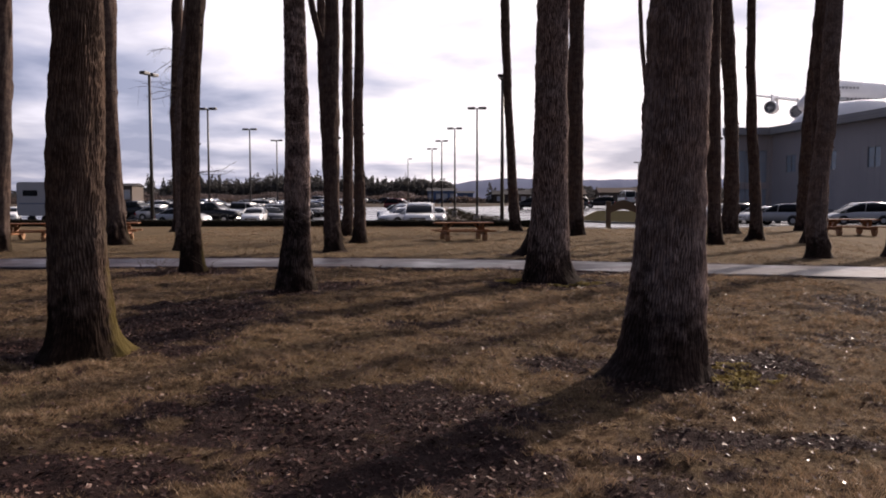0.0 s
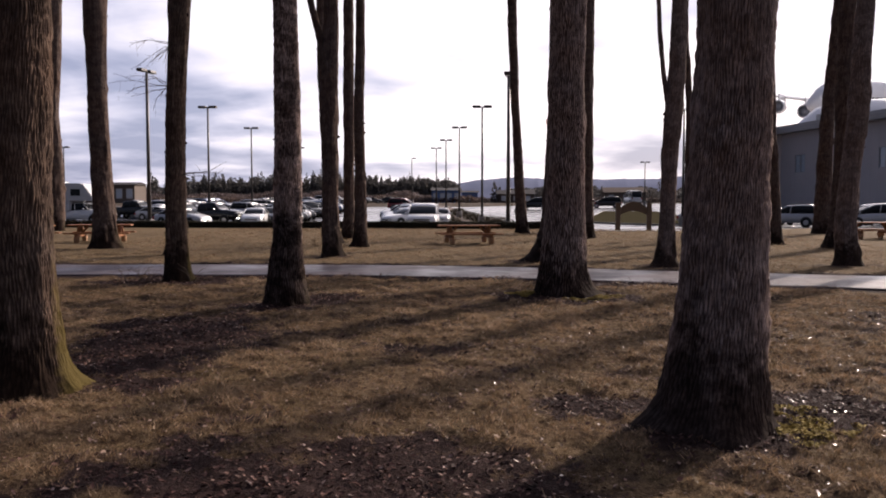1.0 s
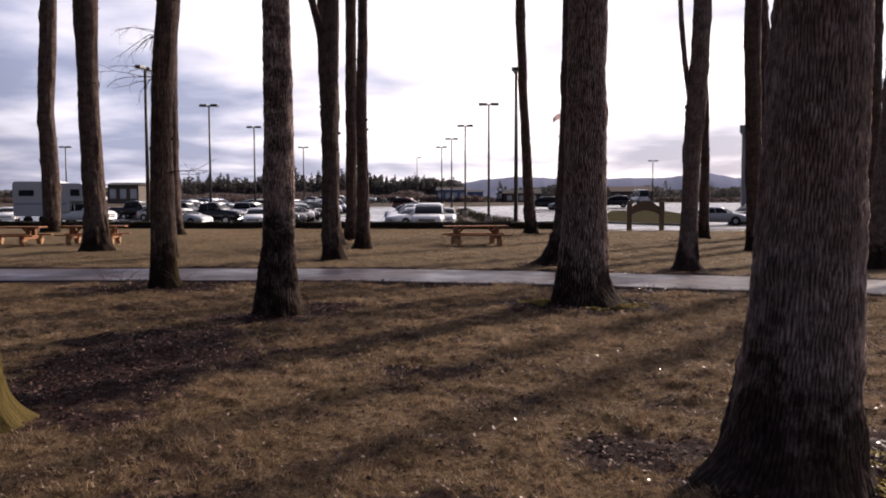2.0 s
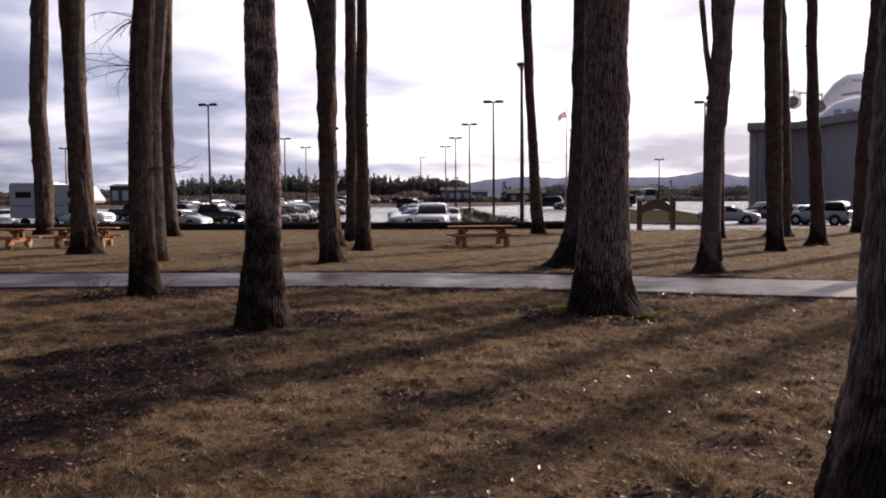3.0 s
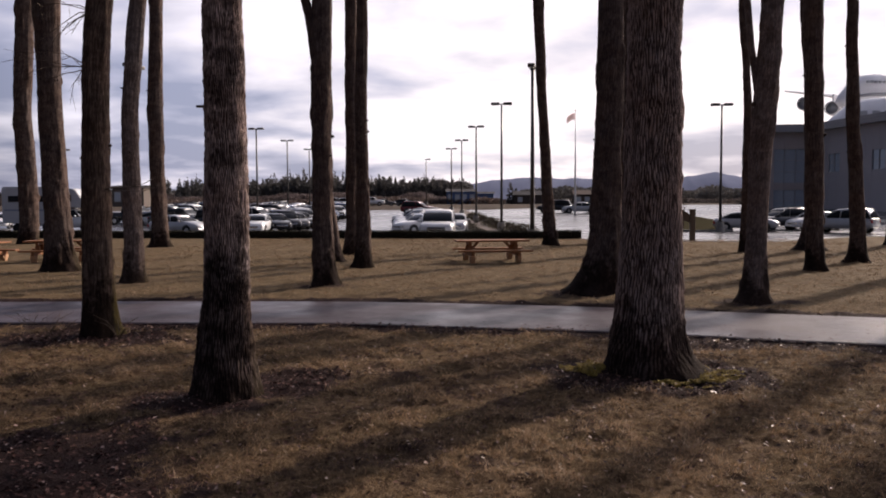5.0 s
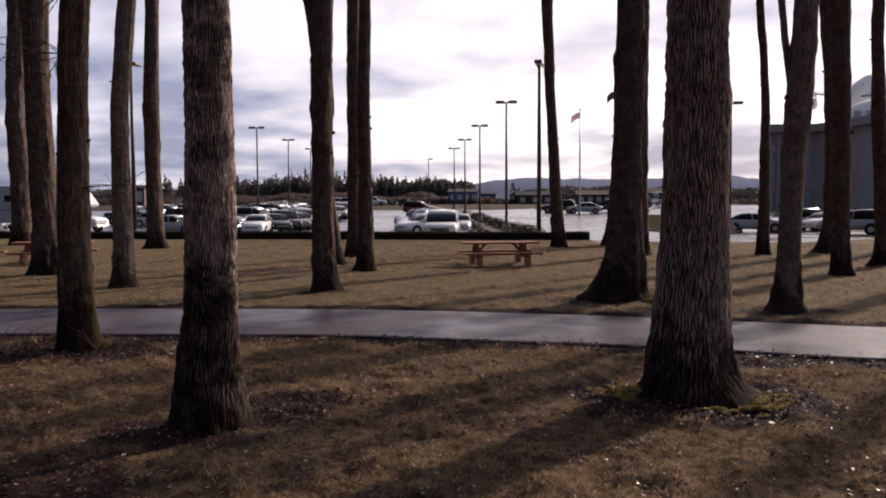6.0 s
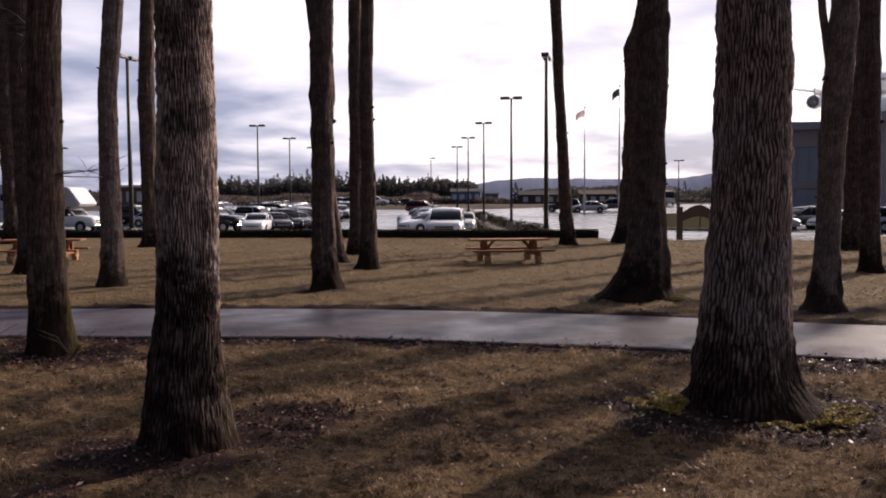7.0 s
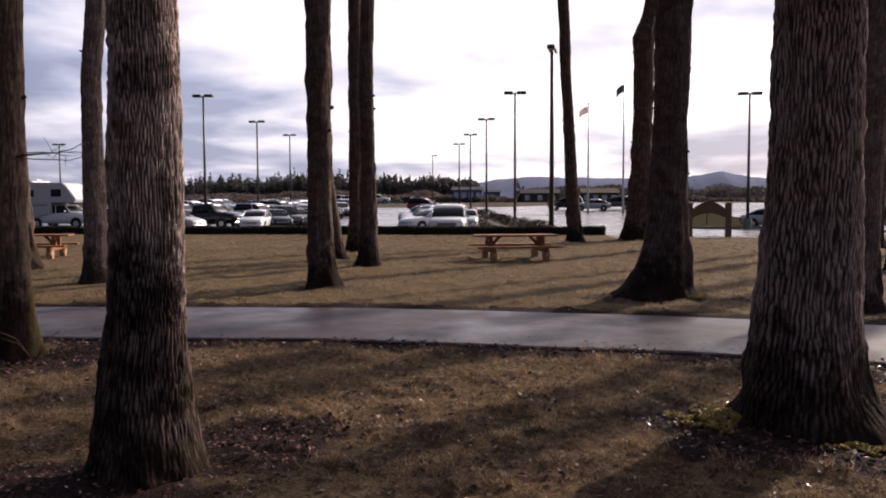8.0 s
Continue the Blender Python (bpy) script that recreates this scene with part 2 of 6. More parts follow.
def wood_material(name, dark, light):
    k = Mat(name)
    g = k.noise(5.0, 6.0, 0.6, (0.6, 14, 14))
    k.put("Base Color", k.mix(g, dark, light))
    k.put("Roughness", k.ramp(g, [(0.3, 0.5), (0.7, 0.75)])).put("Specular IOR Level", 0.2)
    k.bump(g, 0.25, 0.004)
    return k.m


def hedge_material(name, dark, light, glow_through=0.0):
    k = Mat(name)
    t = k.attr("tint")
    c = k.mix(t, dark, light)
    k.put("Base Color", c).put("Roughness", 0.75).put("Specular IOR Level", 0.12)
    if glow_through:
        # thin leaves let light through
        thin = k.n.new("ShaderNodeBsdfTranslucent")
        k.l.new(c, thin.inputs["Color"])
        blend = k.n.new("ShaderNodeMixShader")
        blend.inputs[0].default_value = glow_through
        k.l.new(k.b.outputs[0], blend.inputs[1])
        k.l.new(thin.outputs[0], blend.inputs[2])
        k.l.new(blend.outputs[0], k.n["Material Output"].inputs[0])
    return k.m


M_MOSS = moss_material()
M_ISLAND = simple("damp_island_grass", (0.044, 0.039, 0.024), 1.0, 0.0, 0.5, 2.5)
M_ISLAND.node_tree.nodes["Principled BSDF"].inputs["Specular IOR Level"].default_value = 0.0
M_WOOD = wood_material("stained_timber", (0.095, 0.037, 0.015), (0.310, 0.130, 0.050))
# pale tone that puts sunlight into the colour of the table feet
M_WOOD_SUNLIT = wood_material("sunlit_end_timber", (0.260, 0.135, 0.065), (0.480, 0.290, 0.165))
M_SIGNWOOD = wood_material("sign_timber", (0.075, 0.055, 0.04), (0.16, 0.12, 0.085))
M_HEDGE = hedge_material("hedge_leaves", (0.010, 0.010, 0.006), (0.055, 0.045, 0.028))
M_SHRUB = hedge_material("shrub_leaves", (0.020, 0.018, 0.010), (0.085, 0.068, 0.038))
# needle colour lifted and greyed to stand in for haze over far trees
M_CONIFER = hedge_material("hazed_conifer_needles", (0.070, 0.069, 0.069), (0.098, 0.092, 0.088), 0.3)
M_POLE = simple("dark_bronze_paint", (0.035, 0.030, 0.028), 0.5)
M_LENS = simple("lamp_lens", (0.35, 0.35, 0.36), 0.3)
M_WHITEPOLE = simple("white_pole_paint", (0.75, 0.75, 0.76), 0.4)
M_TYRE = simple("tyre_rubber", (0.02, 0.02, 0.02), 0.8)
M_RIM = simple("alloy_rim", (0.45, 0.45, 0.46), 0.35, 0.8)
M_TRIM = simple("black_trim", (0.025, 0.025, 0.027), 0.5)
M_CHROME = simple("chrome", (0.7, 0.7, 0.72), 0.15, 1.0)
M_LAMP = simple("headlamp_glass", (0.26, 0.26, 0.27), 0.3)
M_TAIL = simple("tail_lamp", (0.35, 0.02, 0.02), 0.2)
M_GLASS = simple("dark_car_glass", (0.014, 0.016, 0.019), 0.06)
M_GLASS.node_tree.nodes["Principled BSDF"].inputs["Specular IOR Level"].default_value = 0.14


def paint(name, colour, rough=0.22, metal=0.0):
    k = Mat(name)
    k.put("Base Color", k.mix(k.noise(3.0, 3.0), tuple(c * 0.9 for c in colour), colour)).put("Roughness", rough).put("Metallic", metal)
    k.put("Coat Weight", 0.35).put("Coat Roughness", 0.05).put("Specular IOR Level", 0.35)
    return k.m


PAINT = {
    "white": paint("paint_white", (0.72, 0.72, 0.72)),
    "silver": paint("paint_silver", (0.47, 0.47, 0.48), 0.30, 0.25),
    "black": paint("paint_black", (0.012, 0.012, 0.014)),
    "grey": paint("paint_grey", (0.075, 0.073, 0.076), 0.3, 0.2),
    "blue": paint("paint_blue", (0.03, 0.055, 0.12), 0.25, 0.2),
    "red": paint("paint_red", (0.16, 0.02, 0.02)),
    "tan": paint("paint_tan", (0.30, 0.25, 0.19), 0.3, 0.3),
}


# ---- geometry helpers ----
def hash3(ix, iy, iz, seed):
    n = (ix * 374761393 + iy * 668265263 + iz * 2147483647 + seed * 974711) & 0xFFFFFFFF
    n = ((n ^ (n >> 13)) * 1274126177) & 0xFFFFFFFF
    return ((n ^ (n >> 16)) & 0xFFFF) / 65535.0


def vnoise(x, y, z=0.0, seed=0):
    """Smooth value noise in 0..1, for arrays."""
    x, y, z = np.broadcast_arrays(np.asarray(x, float), np.asarray(y, float), np.asarray(z, float))
    fx, fy, fz = np.floor(x), np.floor(y), np.floor(z)
    ix, iy, iz = fx.astype(np.int64), fy.astype(np.int64), fz.astype(np.int64)
    u, v, w = x - fx, y - fy, z - fz
    u, v, w = u * u * (3 - 2 * u), v * v * (3 - 2 * v), w * w * (3 - 2 * w)
    total = 0.0
    for a in (0, 1):
        for b in (0, 1):
            for c in (0, 1):
                k = (u if a else 1 - u) * (v if b else 1 - v) * (w if c else 1 - w)
                total = total + k * hash3(ix + a, iy + b, iz + c, seed)
    return total


def fbm(x, y, z=0.0, seed=0, octaves=3):
    total, amp, size = 0.0, 0.5, 1.0
    for o in range(octaves):
        total = total + amp * vnoise(np.asarray(x) * size, np.asarray(y) * size, np.asarray(z) * size, seed + o)
        amp, size = amp * 0.5, size * 2.0
    return total / (1 - 0.5 ** octaves)


def mesh_from(name, verts, faces, material, smooth=False, attrs=None):
    """A mesh from an (n,3) array and an (m,3) or (m,4) array of indices, or a list of faces."""
    me = bpy.data.meshes.new(name)
    if isinstance(faces, np.ndarray):
        n, k = faces.shape
        me.vertices.add(len(verts))
        me.vertices.foreach_set("co", np.asarray(verts, np.float32).ravel())
        me.loops.add(n * k)
        me.loops.foreach_set("vertex_index", faces.astype(np.int32).ravel())
        me.polygons.add(n)
        me.polygons.foreach_set("loop_start", np.arange(0, n * k, k, dtype=np.int32))
        me.update(calc_edges=True)
    else:
        me.from_pydata([tuple(v) for v in verts], [], faces)
        me.update()
    if smooth:
        me.polygons.foreach_set("use_smooth", np.ones(len(me.polygons), dtype=bool))
    for key, values in (attrs or {}).items():
        a = me.attributes.new(key, "FLOAT", "POINT")
        a.data.foreach_set("value", np.asarray(values, np.float32))
    me.materials.append(material)
    return me


def empty(name, m, label="", category="", group="", kind=""):
    ob = new(name)
    ob.empty_display_size = 0.2
    ob.matrix_world = m
    return tagged(ob, label, category, group, kind)


def part(name, data, material, parent, label=""):
    """Links a bmesh (or a mesh) as one mesh object under a thing or a part; coordinates are those of the thing."""
    if isinstance(data, bmesh.types.BMesh):
        me = bpy.data.meshes.new(name)
        bmesh.ops.recalc_face_normals(data, faces=data.faces)
        data.to_mesh(me)
        data.free()
        me.materials.append(material)
    else:
        me = data
    ob = new(name, me)
    if parent is not None:
        ob.parent = parent
    return tagged(ob, label)


def box_bm(x0, x1, y0, y1, z0, z1, bevel=0.0, bm=None):
    """An axis-aligned box, its edges rounded."""
    own = bm is None
    bm = bm or bmesh.new()
    r = bmesh.ops.create_cube(bm, size=1.0)
    vs = r["verts"]
    for v in vs:
        v.co = Vector((x0 + (v.co.x + 0.5) * (x1 - x0), y0 + (v.co.y + 0.5) * (y1 - y0), z0 + (v.co.z + 0.5) * (z1 - z0)))
    if bevel:
        es = list({e for v in vs for e in v.link_edges})
        bmesh.ops.bevel(bm, geom=es, offset=bevel, segments=2, affect="EDGES", profile=0.5)
    return bm


def tube_arrays(points, radii, segs, close=True):
    """Vertices and quads of a round tube along points."""
    pts = [Vector(p) for p in points]
    vs, fs = [], []
    up = Vector((0.31, 0.94, 0.12))
    for i, p in enumerate(pts):
        d = (pts[min(i + 1, len(pts) - 1)] - pts[max(i - 1, 0)]).normalized()
        s = d.cross(up).normalized()
        t = d.cross(s)
        for j in range(segs):
            a = 2 * math.pi * j / segs
            vs.append(p + (s * math.cos(a) + t * math.sin(a)) * radii[i])
    for i in range(len(pts) - 1):
        for j in range(segs):
            k = (j + 1) % segs
            fs.append((i * segs + j, i * segs + k, (i + 1) * segs + k, (i + 1) * segs + j))
    if close:
        fs.append(tuple(range(segs))[::-1])
        fs.append(tuple((len(pts) - 1) * segs + j for j in range(segs)))
    return vs, fs


def tube(name, points, radii, segs, material, parent, label="", smooth=True):
    vs, fs = tube_arrays(points, radii, segs)
    return part(name, mesh_from(name, vs, fs, material, smooth), material, parent, label)


def rise_at(y):
    """Height of the lawn: it climbs gently away from the start, and a touch more towards the car park."""
    y = np.asarray(y, float)
    u = np.clip((y - 28) / 18, 0, 1)
    d = np.clip(17 - y, 0, 14)
    return 0.1 * u * u * (3 - 2 * u) - 0.019 * d * d / (d + 1.2)


# ---- ground ----
PATH_X = np.array([-60.0, -30.0, -18.0, -11.0, -7.0, -3.0, 1.5, 5.0, 9.0, 14.0, 22.0, 40.0])
PATH_FAR = np.array([14.0, 20.3, 21.9, 22.45, 22.9, 23.15, 22.65, 21.85, 21.1, 20.2, 18.6, 14.0])
PATH_WIDE = 2.95


def path_far(x):
    """The far edge of the footpath, a smooth curve through its bends."""
    x = np.asarray(x, float)
    total, weight = 0.0, 0.0
    for dx in np.linspace(-2.5, 2.5, 11):
        w = 1.1 - abs(dx) / 2.5
        total, weight = total + w * np.interp(x + dx, PATH_X, PATH_FAR), weight + w
    return total / weight


# bare, leaf-strewn patches: centre x, y, half-widths, strength
PATCHES = [
    # the one at (-4.9, 9.5) darkens the ground in place of tree shade
    (-0.75, 7.26, 1.75, 1.0, 1.0), (0.35, 6.1, 1.5, 0.6, 0.95), (-2.2, 5.7, 1.3, 0.55, 0.9), (-4.0, 12.75, 1.35, 1.35, 1.0), (-3.7, 10.55, 0.95, 1.0, 0.95), (-3.85, 11.6, 1.25, 1.0, 1.0), (-4.9, 9.5, 1.0, 0.8, 0.85), (-3.0, 9.8, 0.5, 0.4, 0.8),
    (1.35, 9.4, 0.55, 0.5, 0.9), (3.25, 9.35, 0.75, 0.75, 0.95), (2.3, 8.7, 1.0, 0.5, 0.8), (2.46, 6.92, 0.6, 0.3, 0.9), (3.3, 6.9, 0.4, 0.25, 0.9),
    (6.2, 14.0, 0.9, 2.2, 0.6), (5.2, 11.0, 1.2, 0.7, 0.5), (-0.78, 11.8, 0.8, 0.3, 0.6), (-2.7, 15.9, 0.62, 0.7, 0.95), (-3.75, 15.1, 0.5, 0.5, 0.9), (-3.2, 14.9, 0.6, 0.4, 0.7),
    (0.68, 17.0, 0.5, 0.6, 0.9), (2.15, 16.8, 0.7, 1.0, 0.95), (1.45, 16.15, 1.15, 0.45, 1.0), (-6.9, 18.5, 1.5, 0.75, 1.0), (1.45, 25.2, 1.6, 0.7, 0.7), (4.5, 23.8, 1.2, 0.5, 0.7),
    (-5.2, 26.2, 1.0, 0.5, 0.6), (9.2, 24.3, 1.1, 0.5, 0.6), (-14.3, 29.7, 1.3, 0.6, 0.5), (-0.8, 19.8, 3.2, 0.45, 0.75), (2.6, 18.9, 2.2, 0.45, 0.7),
]


def litter_at(x, y):
    x, y = np.asarray(x, float), np.asarray(y, float)
    jag = (fbm(x * 1.6, y * 1.6, 0, 5, 4) - 0.5) * 1.5 + (fbm(x * 5.5, y * 5.5, 0, 25, 3) - 0.5) * 1.3
    total = np.zeros(np.broadcast(x, y).shape)
    for px, py, hx, hy, s in PATCHES:
        d = np.sqrt(((x - px) / hx) ** 2 + ((y - py) / hy) ** 2)
        total = np.maximum(total, s * np.clip(1.5 - d + jag * 0.75, 0, 1))
    # the verge of fallen leaves along both edges of the path
    e = np.minimum(np.abs(y - path_far(x) - 0.25) - 0.1, np.abs(y - path_far(x) + PATH_WIDE + 0.2))
    total = np.maximum(total, 0.95 * np.clip(1.1 - e / 0.55 + jag * 0.6, 0, 1))
    # a thin general scatter on the near side of the path
    near = np.clip((20.5 - y) / 3.0, 0, 1) * np.clip(0.15 + jag * 0.9, 0, 0.42)
    return np.maximum(total, near)


def spread(inner, outer, step, grow=1.22):
    """Coordinates with an even step inside and ever wider ones outside."""
    xs = list(np.arange(inner[0], inner[1] + 1e-6, step))
    for sign, start, end in ((1, inner[1], outer[1]), (-1, inner[0], outer[0])):
        s, x = step, start
        while abs(x - end) > 1e-6:
            s *= grow
            x = x + sign * s
            if (x - end) * sign > 0 or abs(x - end) < s * 0.6:
                x = end
            xs.append(x)
    return np.array(sorted(xs))


def lawn_bumps(x, y):
    """Hollows, clumps of grass and small tussocks of the lawn."""
    x, y = np.asarray(x, float), np.asarray(y, float)
    clump = np.clip(fbm(x * 3.4, y * 3.4, 0, 71, 3) - 0.42, 0, 1)
    return (fbm(x * 0.9, y * 0.9, 0, 11, 3) - 0.5) * 0.05 + clump * 0.14 + (fbm(x * 9, y * 9, 0, 21, 2) - 0.5) * 0.034 - 0.016


def lot_z(y):
    """Height of the car park: level near the lawn, then climbing gently away."""
    return -0.25 + 0.020 * np.clip(np.asarray(y, float) - 75, 0, 75)


gx = spread((-9.0, 7.5), (-3500.0, 3500.0), 0.07, 1.14)
gx = np.unique(np.concatenate([gx, np.arange(8.0, 20.0, 0.4)]))
gy = spread((3.0, 24.0), (-1500.0, 4200.0), 0.07, 1.12)
gy = np.unique(np.concatenate([gy[(gy < 45.5) | (gy > 56)], np.arange(45.6, 56, 0.3)]))
X, Y = np.meshgrid(gx, gy, indexing="ij")
LIT = np.where((np.abs(X) < 40) & (Y > -10) & (Y < 48), litter_at(X, Y), 0.0)
on_path = np.clip(1 - np.abs(Y - (path_far(X) - PATH_WIDE / 2)) / (PATH_WIDE / 2 + 0.25), 0, 1) > 0
soft_ground = (np.abs(X) < 45) & (Y < 46)
Z = rise_at(Y) + np.where(soft_ground & ~on_path, lawn_bumps(X, Y), -0.02)
Z = np.where(on_path, rise_at(Y) - 0.015, Z)
LAWN_EDGE = np.interp(X, [-130, 2.35, 2.65, 11.6, 17.2, 75], [51.1, 51.1, 47.0, 47.3, 52.6, 54.5])
Z = np.where(Y > LAWN_EDGE, np.maximum(lot_z(Y) - 0.30, Z - 1.5 * (Y - LAWN_EDGE)), Z)
LOT_END = np.interp(X, [-130, -8, 4, 12, 75], [126, 128, 142, 165, 165])
Z = np.where((Y > LOT_END) | (np.abs(X) > 130), np.maximum(Z, lot_z(Y) + 0.01), Z)
idx = np.arange(len(gx) * len(gy)).reshape(len(gx), len(gy))
quads = np.stack([idx[:-1, :-1], idx[1:, :-1], idx[1:, 1:], idx[:-1, 1:]], -1).reshape(-1, 4)
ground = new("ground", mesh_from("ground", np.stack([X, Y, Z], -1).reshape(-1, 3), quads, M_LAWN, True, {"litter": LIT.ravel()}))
tagged(ground, "mown winter lawn, brownish green, strewn with dead leaves", "ground", "", "structure")


def ground_height(x, y):
    """Height of the lawn's surface off the path."""
    return rise_at(y) + lawn_bumps(x, y)


# ---- footpath: one smooth strip with rounded edges ----
def path_strip():
    xs = np.arange(-34.0, 34.01, 0.5)
    vs, fs = [], []
    for x, f in zip(xs, path_far(xs)):
        wob = 0.03 * math.sin(x * 1.3) + 0.02 * math.sin(x * 3.1)
        a, b = f - PATH_WIDE + wob, f + wob * 0.6
        for y, z in ((a, -0.1), (a, 0.012), (a + 0.03, 0.028), (f - PATH_WIDE / 2, 0.036), (b - 0.03, 0.028), (b, 0.012), (b, -0.1)):
            vs.append((x, y, z))
    k = 7
    for i in range(len(xs) - 1):
        for j in range(k - 1):
            p = i * k + j
            fs.append((p, p + k, p + k + 1, p + 1))
    fs.append(tuple(range(k)))
    fs.append(tuple((len(xs) - 1) * k + j for j in range(k))[::-1])
    return mesh_from("footpath", vs, fs, M_PATH)


footpath = new("footpath", path_strip())
tagged(footpath, "damp grey footpath curving across the lawn", "footpath", "", "structure")

# ---- car park ----
LOT = [(-95, 51.3), (2.45, 51.3), (2.75, 47.0), (11.6, 47.3), (17.2, 52.6), (75, 54.5), (75, 165), (12, 165), (4, 142), (-8, 128), (-130, 126)]
lot_top = -0.25


def flat_slab(name, outline, z0, z1, material, bevel=0.0, sloped=True):
    """A slab over an outline; a sloped one follows the climb of the car park."""
    bm = bmesh.new()
    f = bm.faces.new([bm.verts.new((x, y, z0)) for x, y in outline])
    r = bmesh.ops.extrude_face_region(bm, geom=[f])
    bmesh.ops.translate(bm, vec=(0, 0, z1 - z0), verts=[v for v in r["geom"] if isinstance(v, bmesh.types.BMVert)])
    bmesh.ops.recalc_face_normals(bm, faces=bm.faces)
    if bevel:
        bmesh.ops.bevel(bm, geom=[e for e in bm.edges if all(abs(v.co.z - z1) < 1e-6 for v in e.verts)], offset=bevel, segments=2, affect="EDGES")
    if sloped:
        for cut in (75.0, 150.0):
            bmesh.ops.bisect_plane(bm, geom=bm.verts[:] + bm.edges[:] + bm.faces[:], plane_co=(0, cut, 0), plane_no=(0, 1, 0))
        for v in bm.verts:
            v.co.z += float(lot_z(v.co.y)) - lot_top
    return part(name, bm, material, None)


tagged(flat_slab("road", LOT, -0.5, lot_top, M_ASPHALT), "wet dark asphalt of a large car park", "car park", "", "structure")


def kerb_line(points, label, low):
    """A kerb of joined stones along a line."""
    k = empty("kerb", pose(0, 0, 0), label, "kerb", "", "structure")
    for (xa, ya), (xb, yb) in zip(points, points[1:]):
        n = max(1, round(math.hypot(xb - xa, yb - ya) / 3.0))
        for i in range(n):
            a, b = Vector((xa + (xb - xa) * i / n, ya + (yb - ya) * i / n, 0)), Vector((xa + (xb - xa) * (i + 1) / n, ya + (yb - ya) * (i + 1) / n, 0))
            d = (b - a).normalized()
            bm = box_bm(0.006, (b - a).length - 0.006, -0.075, 0.075, lot_top - 0.12, low + 0.0, 0.015)
            bm.transform(Matrix.Translation(a) @ Matrix.Rotation(math.atan2(d.y, d.x), 4, "Z"))
            for v in bm.verts:
                v.co.z += float(lot_z(v.co.y)) - lot_top
            part("kerb_stone", bm, M_KERB, k)
    return k


kerb_line([(2.75, 46.93), (11.6, 47.23), (17.2, 52.53), (40, 53.3)], "low concrete kerb between lawn and drive", 0.11)


# ---- leaf masses ----
def leaf_cloud(name, centres, normals, size, material, seed, parent=None, tilt=0.9):
    """Many small leaf-shaped faces, one for each centre."""
    rng = np.random.RandomState(seed)
    n = len(centres)
    nrm = normals + rng.normal(0, tilt, (n, 3))
    nrm /= np.linalg.norm(nrm, axis=1)[:, None] + 1e-9
    a = np.cross(nrm, rng.normal(0, 1, (n, 3)))
    a /= np.linalg.norm(a, axis=1)[:, None] + 1e-9
    b = np.cross(nrm, a)
    s = (size * rng.uniform(0.6, 1.4, n))[:, None]
    v = np.stack([centres - a * s, centres + b * s * 0.45 + nrm * s * 0.15, centres + a * s, centres - b * s * 0.45 + nrm * s * 0.15], 1).reshape(-1, 3)
    f = np.arange(4 * n).reshape(n, 4)
    return part(name, mesh_from(name, v, f, material, False, {"tint": np.repeat(rng.rand(n), 4)}), material, parent)


def hedge(x0, x1, y, depth, height, seed, label):
    """A clipped hedge: a dark twiggy core under a coat of small leaves."""
    h = empty("hedge", pose(0, 0, 0), label, "hedge")
    n = int((x1 - x0) * 5)
    xs = np.linspace(x0, x1, n)
    prof = [(-0.42, 0.0), (-0.44, 0.5), (-0.38, 0.88), (0.0, 0.96), (0.38, 0.88), (0.44, 0.5), (0.42, 0.0)]
    vs, fs = [], []
    for i, x in enumerate(xs):
        wob = 1 + (vnoise(x * 1.3, 0.0, 0.0, seed) - 0.5) * 0.12
        for py, pz in prof:
            vs.append((x, y + depth / 2 + py * depth, 0.06 + pz * height * wob))
    k = len(prof)
    for i in range(n - 1):
        for j in range(k - 1):
            fs.append((i * k + j, (i + 1) * k + j, (i + 1) * k + j + 1, i * k + j + 1))
    fs += [tuple(range(k)), tuple((n - 1) * k + j for j in range(k))[::-1]]
    part("core", mesh_from("core", vs, fs, M_HEDGE, True, {"tint": np.full(len(vs), 0.1)}), M_HEDGE, h)
    rng = np.random.RandomState(seed)
    m = int((x1 - x0) * 700)
    x = rng.uniform(x0, x1, m)
    u = rng.rand(m)
    yy = np.where(u < 0.55, -0.46, (u - 0.55) / 0.45 * 0.96 - 0.46)
    zz = np.where(u < 0.55, rng.rand(m) * 0.95, 0.97 - 0.10 * (np.abs(yy) * 2.1) ** 3)
    nor = np.where((u < 0.55)[:, None], (0, -1, 0.2), (0, 0, 1)) * 1.0
    wob = 1 + (vnoise(x * 1.3, 0.0, 0.0, seed) - 0.5) * 0.12
    c = np.stack([x, y + depth / 2 + yy * depth + rng.normal(0, 0.015, m), 0.06 + zz * height * wob + rng.normal(0, 0.02, m)], 1)
    tagged(leaf_cloud("leaves", c, nor, 0.035, M_HEDGE, seed, h), kind="stuff")
    return h


hedge(-37.0, 2.35, 50.0, 0.75, 0.43, 3, "low clipped dark hedge at the edge of the lawn")


